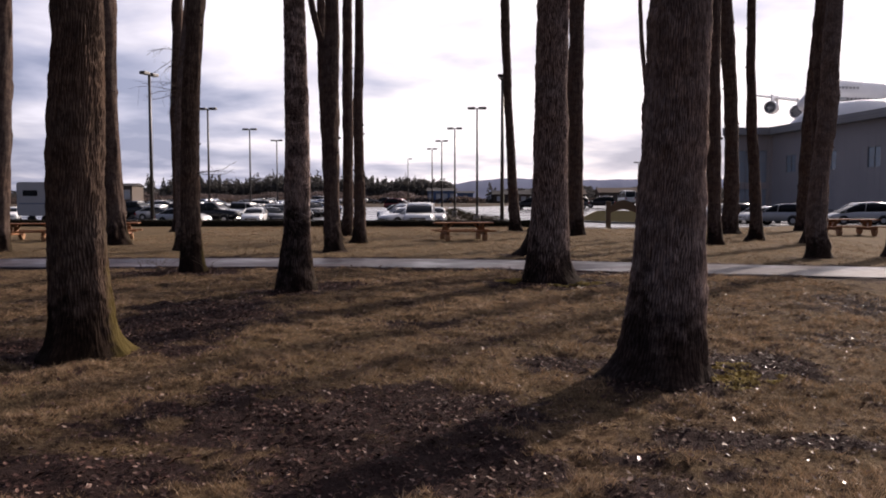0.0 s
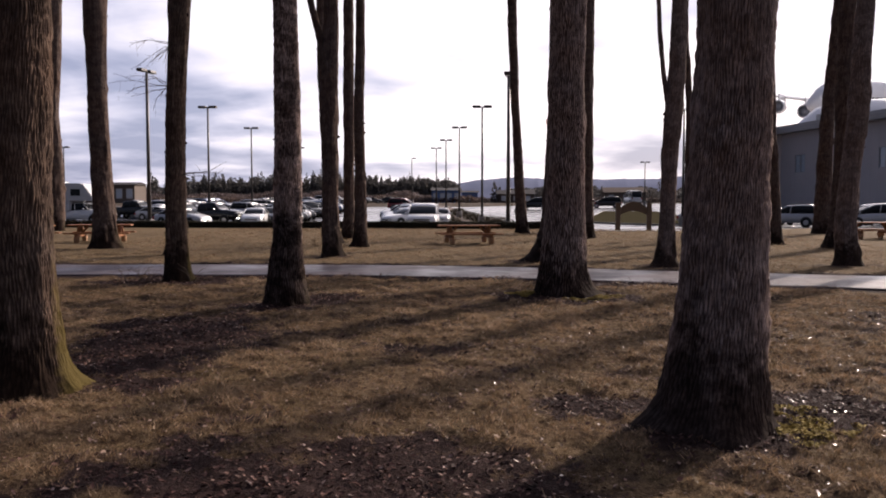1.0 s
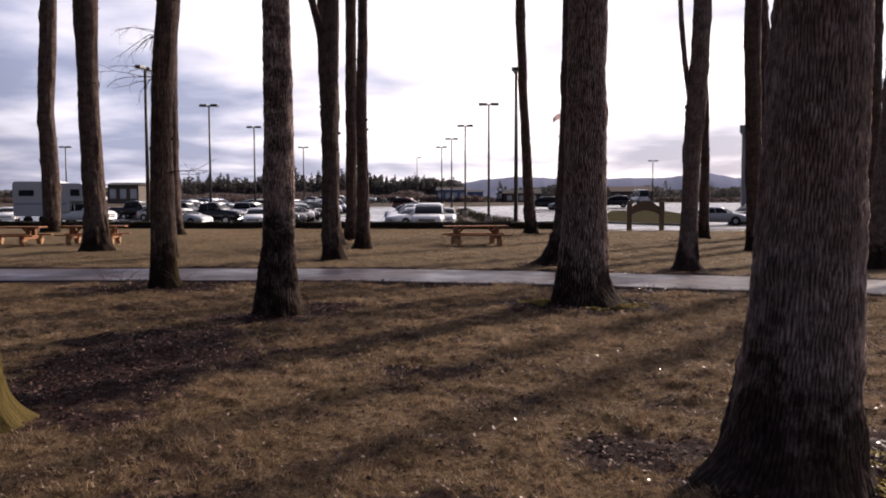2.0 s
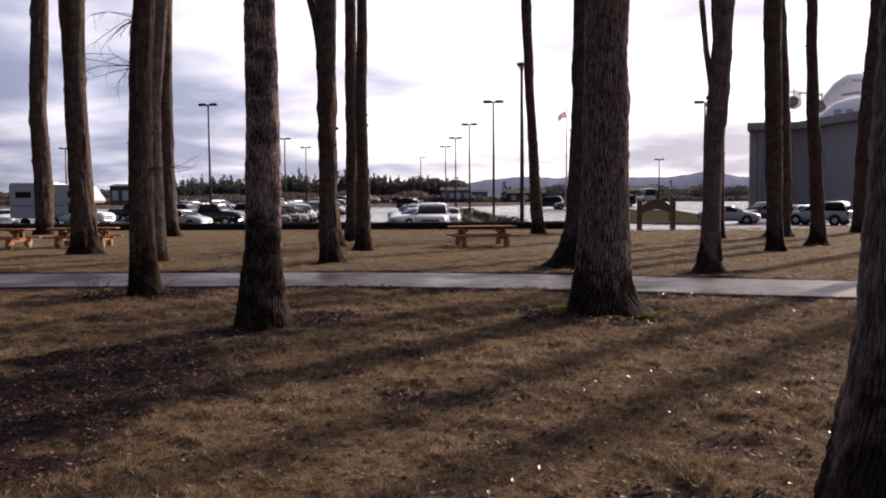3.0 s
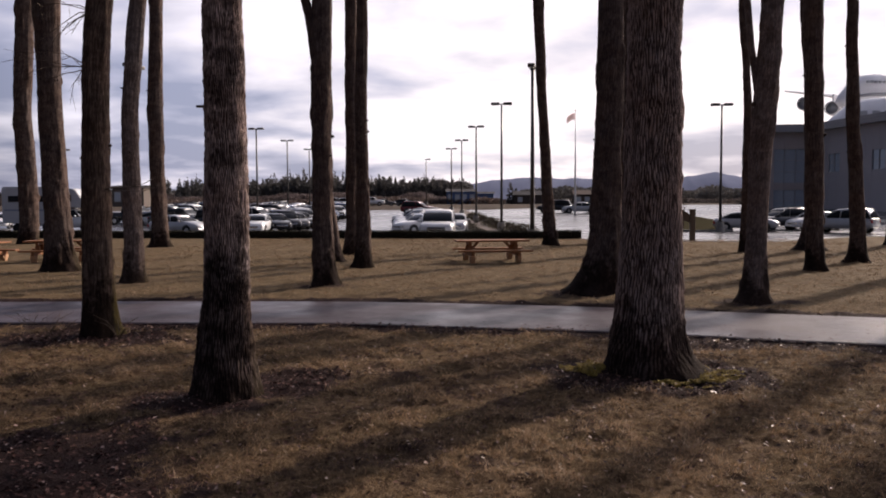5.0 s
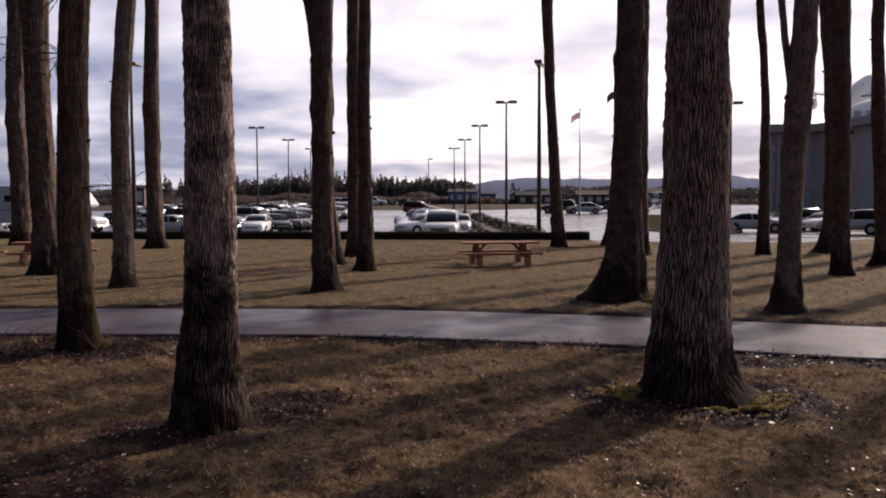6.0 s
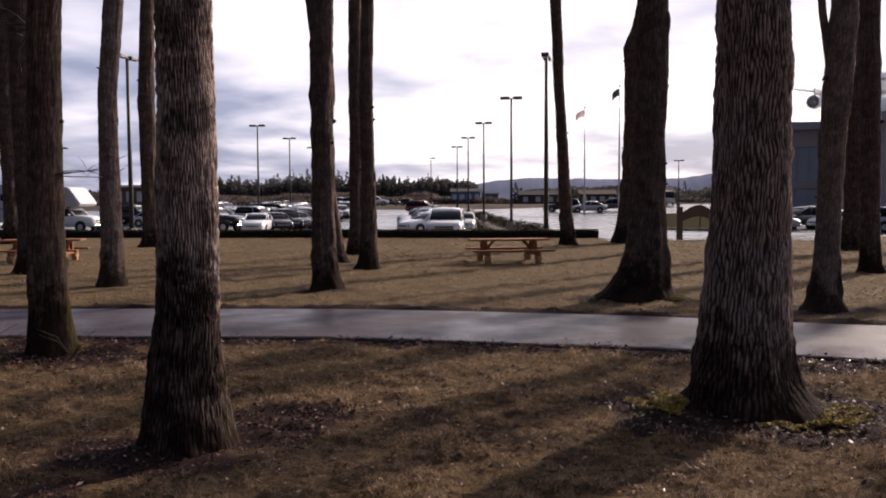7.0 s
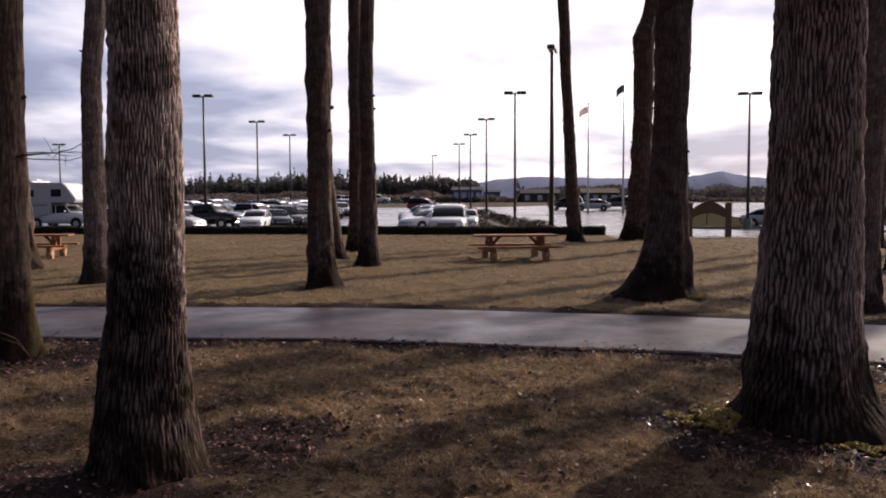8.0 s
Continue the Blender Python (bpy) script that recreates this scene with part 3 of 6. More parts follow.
# ---- trees ----
def trunk_arrays(stations, flare, segs, rows, seed, depth, pitch, wobble=0.02, top=None, close=6.0, dark_height=0.0):
    """A trunk of furrowed bark. stations: z, x offset, radius; flare: how much wider the foot is."""
    zs_t = np.array([s[0] for s in stations])
    xs_t = np.array([s[1] for s in stations])
    rs_t = np.array([s[2] for s in stations])
    top = top or zs_t[-1]
    if rows > 100:  # close rows as far up as the bark is seen near, wider ones above
        zs = np.concatenate([np.linspace(-0.15, close, rows - 24), np.linspace(close, top, 25)[1:]])
    else:
        zs = -0.15 + (top + 0.15) * np.linspace(0, 1, rows) ** 1.4
    th = np.linspace(0, 2 * np.pi, segs, endpoint=False)
    ZZ, TH = np.meshgrid(zs, th, indexing="ij")
    base_r = sum(np.interp(ZZ + d, zs_t, rs_t) for d in (-0.3, -0.15, 0.0, 0.15, 0.3)) / 5
    rng = np.random.RandomState(seed)
    lobes = sum(rng.uniform(0.4, 1.0) * np.maximum(0, np.cos(TH * 1.0 - a)) ** 6 for a in rng.uniform(0, 2 * np.pi, 5))
    toes = sum(rng.uniform(0.5, 1.0) * np.maximum(0, np.cos(TH - a)) ** 40 for a in rng.uniform(0, 2 * np.pi, 9))
    foot = np.exp(-np.maximum(ZZ, 0) / 0.12) * flare * 0.35 * toes + np.exp(-np.maximum(ZZ, 0) / 0.22) * flare * (0.45 + 0.45 * lobes) + np.exp(-np.maximum(ZZ, 0) / 0.7) * flare * 0.10
    r0 = base_r + foot
    cx, cy = np.cos(TH), np.sin(TH)
    lump = (fbm(cx * 1.5 + seed, cy * 1.5, ZZ * 0.9, seed, 3) - 0.5) * 0.10 * base_r + (fbm(cx * 3.2 + seed, cy * 3.2, ZZ * 3.4, seed + 7, 3) - 0.5) * 0.17 * base_r
    lump = lump + (0.10 if segs > 200 else 0.20) * base_r * np.clip(vnoise(cx * 2.2 + seed, cy * 2.2, ZZ * 2.6, seed + 31) - 0.72, 0, 1) / 0.28
    if segs > 200:  # loose flakes that roughen the outline
        lump = lump + 0.022 * (fbm(cx * 7 + seed, cy * 7, ZZ * 16.0, seed + 41, 3) - 0.5)
    # interlaced plates between two slanting, wandering families of furrows
    n = max(8, round(2 * math.pi * float(np.median(rs_t)) / pitch))
    w1 = (fbm(cx * 2.4 + seed, cy * 2.4, ZZ * 2.0, seed + 3, 3) - 0.5) * 3.4 + (vnoise(cx * 9, cy * 9 + seed, ZZ * 9.0, seed + 16) - 0.5) * 0.7
    w2 = (fbm(cx * 2.4, cy * 2.4 + seed, ZZ * 2.0, seed + 4, 3) - 0.5) * 3.4 + (vnoise(cx * 9 + seed, cy * 9, ZZ * 9.0, seed + 17) - 0.5) * 0.7
    slant = ZZ / (pitch * 12.0)
    p1, p2 = n * TH + 2 * np.pi * (w1 + slant), n * TH + 2 * np.pi * (w2 - slant)
    plate = (np.abs(np.sin(p1 / 2)) * np.abs(np.sin(p2 / 2))) ** 0.75
    breakup = fbm(cx * 9, cy * 9, ZZ * 9.0, seed + 9, 2)
    # ridges fade in worn stretches and towards the smooth foot
    worn = np.clip(0.30 + 1.3 * fbm(cx * 1.5 + seed, cy * 1.5, ZZ * 1.3, seed + 21, 3), 0.35, 1.0) * np.clip(0.30 + (ZZ - 0.05) / 0.9, 0.30, 1.0)
    # lower at the foot, which also darkens the colour there
    mid = 0.20 + 0.22 * np.clip(ZZ / 0.9, 0, 1)
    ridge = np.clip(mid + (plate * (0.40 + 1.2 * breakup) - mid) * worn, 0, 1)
    r = r0 + lump + depth * (ridge - 0.5)
    ax = sum(np.interp(ZZ + d, zs_t, xs_t) for d in (-0.3, -0.15, 0.0, 0.15, 0.3)) / 5 + (vnoise(ZZ * 0.7, 0.0, 0.0, seed + 2) - 0.5) * wobble
    ay = (vnoise(ZZ * 0.7, 4.0, 0.0, seed + 5) - 0.5) * wobble
    V = np.stack([ax + r * cx, ay + r * cy, ZZ], -1).reshape(-1, 3)
    idx = np.arange(rows * segs).reshape(rows, segs)
    nxt = np.roll(idx, -1, 1)
    F = np.stack([idx[:-1], nxt[:-1], nxt[1:], idx[1:]], -1).reshape(-1, 4)
    # moss gathers low on the trunk and on its damp side
    side = np.clip(np.cos(TH - 0.40), 0, 1) ** 3
    moss = np.clip(0.85 * np.exp(-np.maximum(ZZ, 0) / 1.5) * (0.06 + side) + 0.12 * side, 0, 1)
    # height to which damp stain and painted shade darken the foot, ragged round the trunk
    edge = dark_height * (0.30 + 1.4 * fbm(cx * 1.3, cy * 1.3, 0.0, seed + 12, 2))
    stain_shade = np.clip((edge - ZZ) / 1.1 + 0.5, 0, 1) if dark_height else ZZ * 0
    return V, F, {"stain_shade": stain_shade.ravel(), "moss": moss.ravel(), "ridge": ridge.ravel()}


def limb_mesh(start, direction, length, r0, rng, twigs):
    """A bare limb with a few side branches, in one mesh."""
    vs, fs = [], []

    def grow(p, d, ln, r, level):
        n = 6 if level == 0 else 4
        pts, rad, q = [], [], Vector(p)
        d = Vector(d).normalized()
        for i in range(n + 1):
            pts.append(q.copy())
            rad.append(r * (1 - 0.8 * i / n) + 0.004)
            d = (d + Vector(rng.normal(0, 0.13, 3)) + Vector((0, 0, 0.06))).normalized()
            q = q + d * ln / n
        v, f = tube_arrays(pts, rad, 6 if level == 0 else 4)
        o = len(vs)
        vs.extend(v)
        fs.extend(tuple(o + i for i in face) for face in f)
        if level < 2:
            for _ in range(twigs if level == 0 else 3):
                i = rng.randint(1, n + 1)
                e = (d + Vector(rng.normal(0, 0.65, 3))).normalized()
                grow(pts[i], e, ln * rng.uniform(0.35, 0.6), rad[i] * 0.65, level + 1)

    grow(start, direction, length, r0, 0)
    return mesh_from("limb", vs, fs, M_TWIG, True)


def tree(x, y, foot, stations, seed, detail, material, label, height=19.0, stems=(), limbs=5, pitch=0.032, close=6.2, dark_height=0.6):
    """A tall bare tree. foot: radius at the ground; stations: (x offset, z, radius) up the trunk; stems: forks off the trunk."""
    rng = np.random.RandomState(seed)
    z0 = float(rise_at(y))
    t = empty("tree", pose(x, y, z0), label, "tree", "trees of the grove")
    st = sorted((z - z0, dx, r) for dx, z, r in stations)
    r1 = st[0][2]
    prof = [(0.0, 0.0, r1 * 1.12)] + st
    zl, xl, rl = prof[-1]
    lean = (xl - prof[-2][1]) / max(0.5, zl - prof[-2][0]) * 0.5
    for h in (zl + 4.0, height):
        if h > prof[-1][0] + 0.5:
            k = (h - zl) / max(1.0, height + 3 - zl)
            prof.append((h, xl + lean * min(h - zl, 4.0), rl * (1 - 0.75 * k)))
    flare = max(0.03, foot - r1 * 1.12)
    pitch = pitch * (1.0 if detail == 3 else 1.35 if detail == 2 else 2.2)
    segs, rows, depth = {3: (304, 250, 0.020), 2: (124, 130, 0.014), 1: (72, 100, 0.012)}[detail]
    V, F, attrs = trunk_arrays(prof, flare, segs, rows, seed, depth, pitch, close=close, dark_height=dark_height if detail == 3 else dark_height * 0.85, wobble=0.02 if detail == 3 else 0.04)
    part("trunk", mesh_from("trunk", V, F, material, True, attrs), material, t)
    for pts, rad in stems:
        zz = [p[2] - z0 for p in pts]
        V, F, attrs = trunk_arrays([(z - zz[0], p[0] - pts[0][0], r) for z, p, r in zip(zz, pts, rad)], 0.0, 48, 50, seed + 3, 0.014, pitch)
        V = V + np.array([pts[0][0] - x, pts[0][1] - y, zz[0]])
        part("stem", mesh_from("stem", V, F, material, True, {**attrs, "moss": attrs["moss"] * 0}), material, t)
    # stubs of lost branches
    for i in range(0 if detail == 3 else 8):
        z, a = rng.uniform(1.6, 9.5), rng.uniform(0, 2 * math.pi)
        xo = np.interp(z, [p[0] for p in prof], [p[1] for p in prof])
        rr = np.interp(z, [p[0] for p in prof], [p[2] for p in prof])
        d = Vector((math.cos(a), math.sin(a), 0.25))
        ln, w = rng.uniform(0.01, 0.06), rng.uniform(0.015, 0.04)
        p0 = Vector((xo, 0, z)) + d * (rr * 0.8)
        tube("branch_stub", [p0, p0 + d * (rr * 0.25 + ln * 0.5), p0 + d * (rr * 0.25 + ln)], [w * 1.6, w, w * 0.7], 7, material, t)
    for i in range(limbs):
        z = rng.uniform(max(13.6, height * 0.72), height - 0.3)
        a = rng.uniform(0, 2 * math.pi)
        xo = np.interp(z, [p[0] for p in prof], [p[1] for p in prof])
        rr = np.interp(z, [p[0] for p in prof], [p[2] for p in prof])
        part("limb", limb_mesh((xo, 0, z), (math.cos(a), math.sin(a), 0.9), rng.uniform(2.5, 4.5), rr * 0.5, rng, 4), M_TWIG, t)
    return t


MOSSY = "tall bare tree with furrowed grey bark and mossy flared foot"
BROWN = "tall slender bare tree with dark brown bark on the lawn"
tree(-4.06, 9.45, 0.55, [(-0.05, 1.08, 0.305), (-0.055, 1.5, 0.298), (-0.045, 2.0, 0.296), (-0.02, 2.6, 0.285), (0.02, 3.2, 0.268), (0.04, 3.8, 0.26)], 11, 3, M_BARK, "large bare tree with moss down its furrowed grey trunk", pitch=0.029)
tree(2.25, 8.88, 0.60, [(0.08, 0.72, 0.355), (0.094, 1.13, 0.33), (0.10, 1.55, 0.32), (0.115, 1.96, 0.313), (0.13, 2.36, 0.305), (0.14, 2.76, 0.295), (0.16, 3.3, 0.28)], 12, 3, M_BARK_DRY, MOSSY, pitch=0.023)
tree(1.42, 17.0, 0.66, [(0.045, 1.15, 0.378), (0.06, 1.68, 0.35), (0.068, 2.2, 0.333), (0.07, 2.72, 0.324), (0.068, 3.23, 0.314), (0.06, 3.7, 0.31), (0.09, 5.63, 0.305)], 13, 3, M_BARK_RIDGED, MOSSY)
tree(-3.25, 15.33, 0.40, [(-0.02, 0.40, 0.298), (-0.015, 0.60, 0.285), (0.01, 0.82, 0.250), (0.012, 1.13, 0.235), (0.025, 1.76, 0.224), (0.035, 2.3, 0.215), (0.037, 3.07, 0.215), (0.042, 3.7, 0.205), (0.036, 4.3, 0.197), (0.02, 5.3, 0.19)], 14, 3, M_BARK_PALE, "slim bare tree with pale ridged bark blotched with dark patches", pitch=0.021, dark_height=1.1)
tree(-6.77, 18.88, 0.37, [(-0.02, 0.90, 0.228), (-0.02, 1.26, 0.216), (-0.02, 1.68, 0.220), (0.01, 2.47, 0.207), (0.05, 3.51, 0.198), (0.095, 4.46, 0.194), (0.18, 5.4, 0.191), (0.24, 6.2, 0.184)], 15, 2, M_BARK, "slim bare tree with twiggy shoots springing from its trunk")
tree(1.45, 25.45, 0.84, [(0.123, 0.78, 0.43), (0.172, 1.3, 0.36), (0.19, 2.33, 0.312), (0.21, 3.36, 0.297), (0.222, 4.37, 0.298), (0.23, 5.3, 0.29)], 16, 2, M_BARK_RED, "bare tree with a dark trunk and a very wide flared foot")
tree(4.51, 23.99, 0.44, [(-0.012, 0.91, 0.208), (-0.004, 1.5, 0.194), (0.028, 2.7, 0.207), (0.088, 3.87, 0.226), (0.135, 4.45, 0.226), (0.188, 5.03, 0.212), (0.223, 5.6, 0.218), (0.243, 6.1, 0.214)], 17, 2, M_BARK_SMOOTH, "bare tree leaning slightly, forked into a thin second stem",
     stems=[([(4.52, 23.99, 4.0), (4.45, 23.95, 4.46), (4.36, 23.92, 5.04), (4.30, 23.9, 5.63), (4.25, 23.88, 6.2), (3.9, 23.8, 14.0)], (0.07, 0.066, 0.06, 0.06, 0.056, 0.02))])
tree(-5.13, 26.46, 0.44, [(-0.085, 0.98, 0.256), (-0.088, 2.67, 0.24), (-0.092, 5.19, 0.25), (-0.07, 6.3, 0.25), (-0.035, 7.5, 0.215)], 18, 2, M_BARK_RED, "tall bare tree whose dark trunk forks above",
     stems=[([(-5.30, 26.46, 5.2), (-5.41, 26.46, 6.19), (-5.50, 26.46, 6.69), (-5.63, 26.47, 7.19), (-5.77, 26.48, 7.69), (-6.9, 26.6, 15.0)], (0.15, 0.122, 0.112, 0.11, 0.104, 0.04))])
tree(-5.42, 31.80, 0.40, [(0.017, 1.02, 0.232), (0.018, 2.88, 0.19), (0.009, 4.94, 0.188), (0.033, 6.98, 0.176), (0.085, 8.8, 0.158)], 19, 2, M_BARK_RED, BROWN)
tree(-6.78, 33.7, 0.40, [(-0.32, 2.7, 0.20), (-0.5, 7.0, 0.19)], 20, 1, M_BARK_RED, "bare tree with a dark leaning trunk")
tree(-7.16, 37.22, 0.36, [(0.14, 1.07, 0.235), (0.157, 5.68, 0.232), (0.18, 10.2, 0.216)], 21, 1, M_BARK_RED, BROWN)
tree(-10.45, 26.88, 0.40, [(0.043, 0.53, 0.25), (0.029, 1.45, 0.24), (-0.006, 2.96, 0.213), (0.014, 4.46, 0.205), (0.153, 5.94, 0.216), (0.217, 6.53, 0.214), (0.333, 7.3, 0.20)], 22, 2, M_BARK_SMOOTH, "slim bare tree with smooth pale grey bark", pitch=0.05)
tree(-14.40, 29.96, 0.64, [(-0.11, 0.6, 0.41), (-0.11, 1.2, 0.37), (-0.15, 3.0, 0.366), (-0.23, 4.85, 0.338), (-0.245, 6.7, 0.331), (-0.265, 8.3, 0.40)], 23, 2, M_BARK_RED, BROWN)
tree(-16.90, 41.43, 0.58, [(-0.014, 1.01, 0.345), (-0.093, 3.6, 0.308), (-0.09, 6.16, 0.338), (-0.007, 8.7, 0.305), (0.056, 10.97, 0.277)], 24, 1, M_BARK_RED, BROWN)
tree(-24.72, 43.44, 0.55, [(0.096, 0.96, 0.43), (0.067, 3.75, 0.437), (-0.051, 6.52, 0.396), (0.13, 9.26, 0.43), (0.253, 11.7, 0.407)], 25, 1, M_BARK_RED, BROWN)
tree(-16.14, 25.41, 0.53, [(0.17, 2.7, 0.35), (0.39, 8.12, 0.36)], 26, 1, M_BARK_RED, BROWN)
tree(0.67, 43.47, 0.46, [(-0.115, 0.92, 0.277), (-0.236, 3.5, 0.238), (-0.408, 6.07, 0.206), (-0.514, 8.61, 0.222), (-0.607, 10.9, 0.235)], 27, 1, M_BARK_RED, "thin bare tree leaning to one side near the hedge", limbs=4)
tree(3.18, 45.19, 0.74, [(0.151, 1.16, 0.487), (0.247, 3.08, 0.415), (0.302, 5.45, 0.402), (0.31, 7.81, 0.42), (0.30, 8.7, 0.44), (0.56, 9.5, 0.30), (0.72, 10.5, 0.29)], 28, 1, M_BARK_RED, "bare tree with a bulging knob high on its trunk")
tree(3.54, 38.82, 0.45, [(-0.08, 3.13, 0.32), (-0.11, 10.94, 0.34)], 29, 1, M_BARK_RED, BROWN)
tree(8.05, 39.15, 0.32, [(0.018, 1.14, 0.207), (0.023, 3.2, 0.178), (-0.003, 5.4, 0.150), (-0.098, 7.38, 0.132), (-0.263, 9.2, 0.137)], 30, 1, M_BARK_RED, "thin bare young tree on the lawn", limbs=3)
tree(8.11, 31.43, 0.36, [(-0.036, 1.28, 0.232), (-0.078, 2.95, 0.252), (-0.12, 4.62, 0.258), (-0.178, 6.27, 0.252), (-0.207, 7.75, 0.264)], 31, 1, M_BARK_RED, BROWN)
tree(10.82, 40.47, 0.72, [(0.16, 1.2, 0.36), (0.163, 3.17, 0.32), (0.096, 5.83, 0.308), (-0.112, 8.47, 0.328), (-0.30, 10.8, 0.317)], 32, 1, M_BARK_RED, BROWN)
tree(10.54, 34.74, 0.42, [(-0.054, 1.17, 0.23), (-0.152, 3.06, 0.212), (-0.237, 4.0, 0.203), (-0.312, 4.94, 0.20), (-0.346, 6.8, 0.177), (-0.375, 8.46, 0.168)], 33, 1, M_BARK_RED, BROWN)
tree(15.44, 43.68, 0.62, [(0.02, 0.51, 0.39), (0.07, 3.26, 0.362), (0.171, 5.99, 0.30), (0.25, 7.34, 0.288), (0.37, 8.8, 0.295), (0.55, 11.0, 0.28)], 34, 1, M_BARK_RED, BROWN)
tree(9.34, 24.50, 0.42, [(-0.095, 1.0, 0.272), (-0.005, 2.54, 0.245), (0.14, 4.05, 0.25), (0.20, 5.64, 0.235), (0.27, 6.8, 0.225)], 35, 2, M_BARK_SMOOTH, "bare tree leaning away from the path with smooth grey bark")
tree(11.9, 25.4, 0.5, [(0.05, 1.0, 0.30), (0.12, 4.0, 0.28), (0.2, 7.0, 0.27)], 37, 1, M_BARK_RED, BROWN)
tree(12.05, 32.71, 0.60, [(0.15, 0.84, 0.37), (0.21, 2.85, 0.312), (0.20, 4.84, 0.31), (0.187, 6.81, 0.30)], 36, 1, M_BARK_RED, BROWN)


# ---- picnic tables ----
def timber(x0, x1, y0, y1, z0, z1, m=None):
    bm = box_bm(x0, x1, y0, y1, z0, z1, 0.007)
    if m is not None:
        bm.transform(m)
    return bm


def picnic_table(x, y, turn, label):
    """A heavy timber table with a bench along each long side."""
    t = empty("picnic_table", pose(x, y, float(rise_at(y)) - 0.01, 0, 0, turn), label, "picnic table", "picnic tables on the lawn")
    for i in range(5):
        w = 0.148
        y0 = -0.38 + i * 0.1535
        part("tabletop_plank", timber(-1.24, 1.24, y0, y0 + w, 0.69, 0.745), M_WOOD, t)
    for s in (-1, 1):
        for k in range(2):
            a = s * 0.78 - 0.15 + k * 0.155
            part("bench_plank", timber(-1.24, 1.24, a, a + 0.148, 0.375, 0.43), M_WOOD, t)
    for sx in (-0.78, 0.78):
        part("bench_beam", timber(sx - 0.045, sx + 0.045, -0.92, 0.92, 0.245, 0.374), M_WOOD, t)
        part("top_batten", timber(sx - 0.045, sx + 0.045, -0.36, 0.36, 0.58, 0.689), M_WOOD, t)
        for s in (-1, 1):
            part("upright", timber(sx - 0.07, sx + 0.07, s * 0.24 - 0.07, s * 0.24 + 0.07, 0.374, 0.58), M_WOOD, t)
            part("foot", timber(sx - 0.085, sx + 0.085, s * 0.72 - 0.09, s * 0.72 + 0.09, 0.0, 0.245), M_WOOD_SUNLIT, t)
            part("foot_block", timber(sx - 0.075, sx + 0.075, s * 0.72 - 0.2, s * 0.72 + 0.2, 0.13, 0.243), M_WOOD_SUNLIT, t)
        s = 1 if sx < 0 else -1
        m = Matrix.Translation((sx + s * 0.05, 0, 0.40)) @ Matrix.Rotation(s * radians(43), 4, "Y")
        part("brace", timber(-0.04, 0.04, -0.045, 0.045, 0.0, 0.44, m), M_WOOD, t)
    return t


picnic_table(-1.50, 34.35, 14, "heavy stained timber picnic table with attached benches on grass")
picnic_table(-16.75, 33.75, 18, "reddish timber picnic table standing beside a tree")
picnic_table(-19.6, 32.75, 9, "reddish timber picnic table with sunlit pale ends")
picnic_table(15.95, 39.2, 3, "dark stained timber picnic table near parked cars")


# ---- car-park lamps, flags, sign ----
def lamp_post(x, y, height, turn, label, pole=0.075, heads=2):
    t = empty("street_lamp", pose(x, y, float(lot_z(y)), 0, 0, turn), label, "street lamp", "car-park lamps")
    bm = bmesh.new()
    bmesh.ops.create_cone(bm, cap_ends=True, segments=20, radius1=0.31, radius2=0.29, depth=0.75)
    bmesh.ops.translate(bm, vec=(0, 0, 0.375), verts=bm.verts)
    part("plinth", bm, M_KERB, t, "round concrete plinth")
    part("base_plate", box_bm(-0.17, 0.17, -0.17, 0.17, 0.752, 0.80, 0.01), M_POLE, t)
    h = height - float(lot_z(y))
    tube("pole", [(0, 0, 0.80), (0, 0, h * 0.5), (0, 0, h - 0.12)], [pole * 1.25, pole * 1.05, pole * 0.85], 10, M_POLE, t)
    part("arm", box_bm(-0.32, 0.32, -0.035, 0.035, h - 0.16, h - 0.09, 0.008), M_POLE, t)
    for s in ((-1, 1) if heads == 2 else (1,)):
        a, b = sorted((s * 0.14, s * 0.78))
        head = part("lamp_head", box_bm(a, b, -0.19, 0.19, h - 0.19, h, 0.03), M_POLE, t)
        part("lens", box_bm(a + 0.08, b - 0.08, -0.14, 0.14, h - 0.197, h - 0.188), M_LENS, head, "pale lamp lens")
    return t


LAMP = "tall dark car-park lamp post with two flat heads"
for x, y, h, turn, pole in ((-0.26, 51.6, 9.5, 84, 0.105), (-23.3, 51.6, 10.1, 80, 0.105), (-2.7, 67.5, 9.46, 0, 0.085), (-5.98, 85, 9.42, 0, 0.085), (-9.03, 102, 9.43, 0, 0.085),
                            (-12.13, 119, 9.57, 0, 0.09), (-25.75, 67.5, 9.7, 0, 0.085), (-28.46, 86, 9.65, 0, 0.085), (-31.02, 104, 9.84, 0, 0.085), (-33.48, 122, 9.95, 0, 0.09),
                            (13.36, 68, 9.16, 0, 0.085), (-58.2, 100, 8.76, 0, 0.085), (20.9, 140, 8.4, 0, 0.09)):
    lamp_post(x, y, h, turn, LAMP, pole)
lamp_post(-20.1, 150, 9.79, 0, "distant dark lamp post with a single head", 0.09, 1)


def flag_mesh(w, h, droop, seed):
    n, k = 14, 8
    vs, fs = [], []
    for i in range(n):
        for j in range(k):
            u, v = i / (n - 1), j / (k - 1)
            vs.append((-u * w, 0.12 * math.sin(u * 7 + seed) * u, -v * h - droop * u * u))
    for i in range(n - 1):
        for j in range(k - 1):
            fs.append((i * k + j, (i + 1) * k + j, (i + 1) * k + j + 1, i * k + j + 1))
    return vs, fs


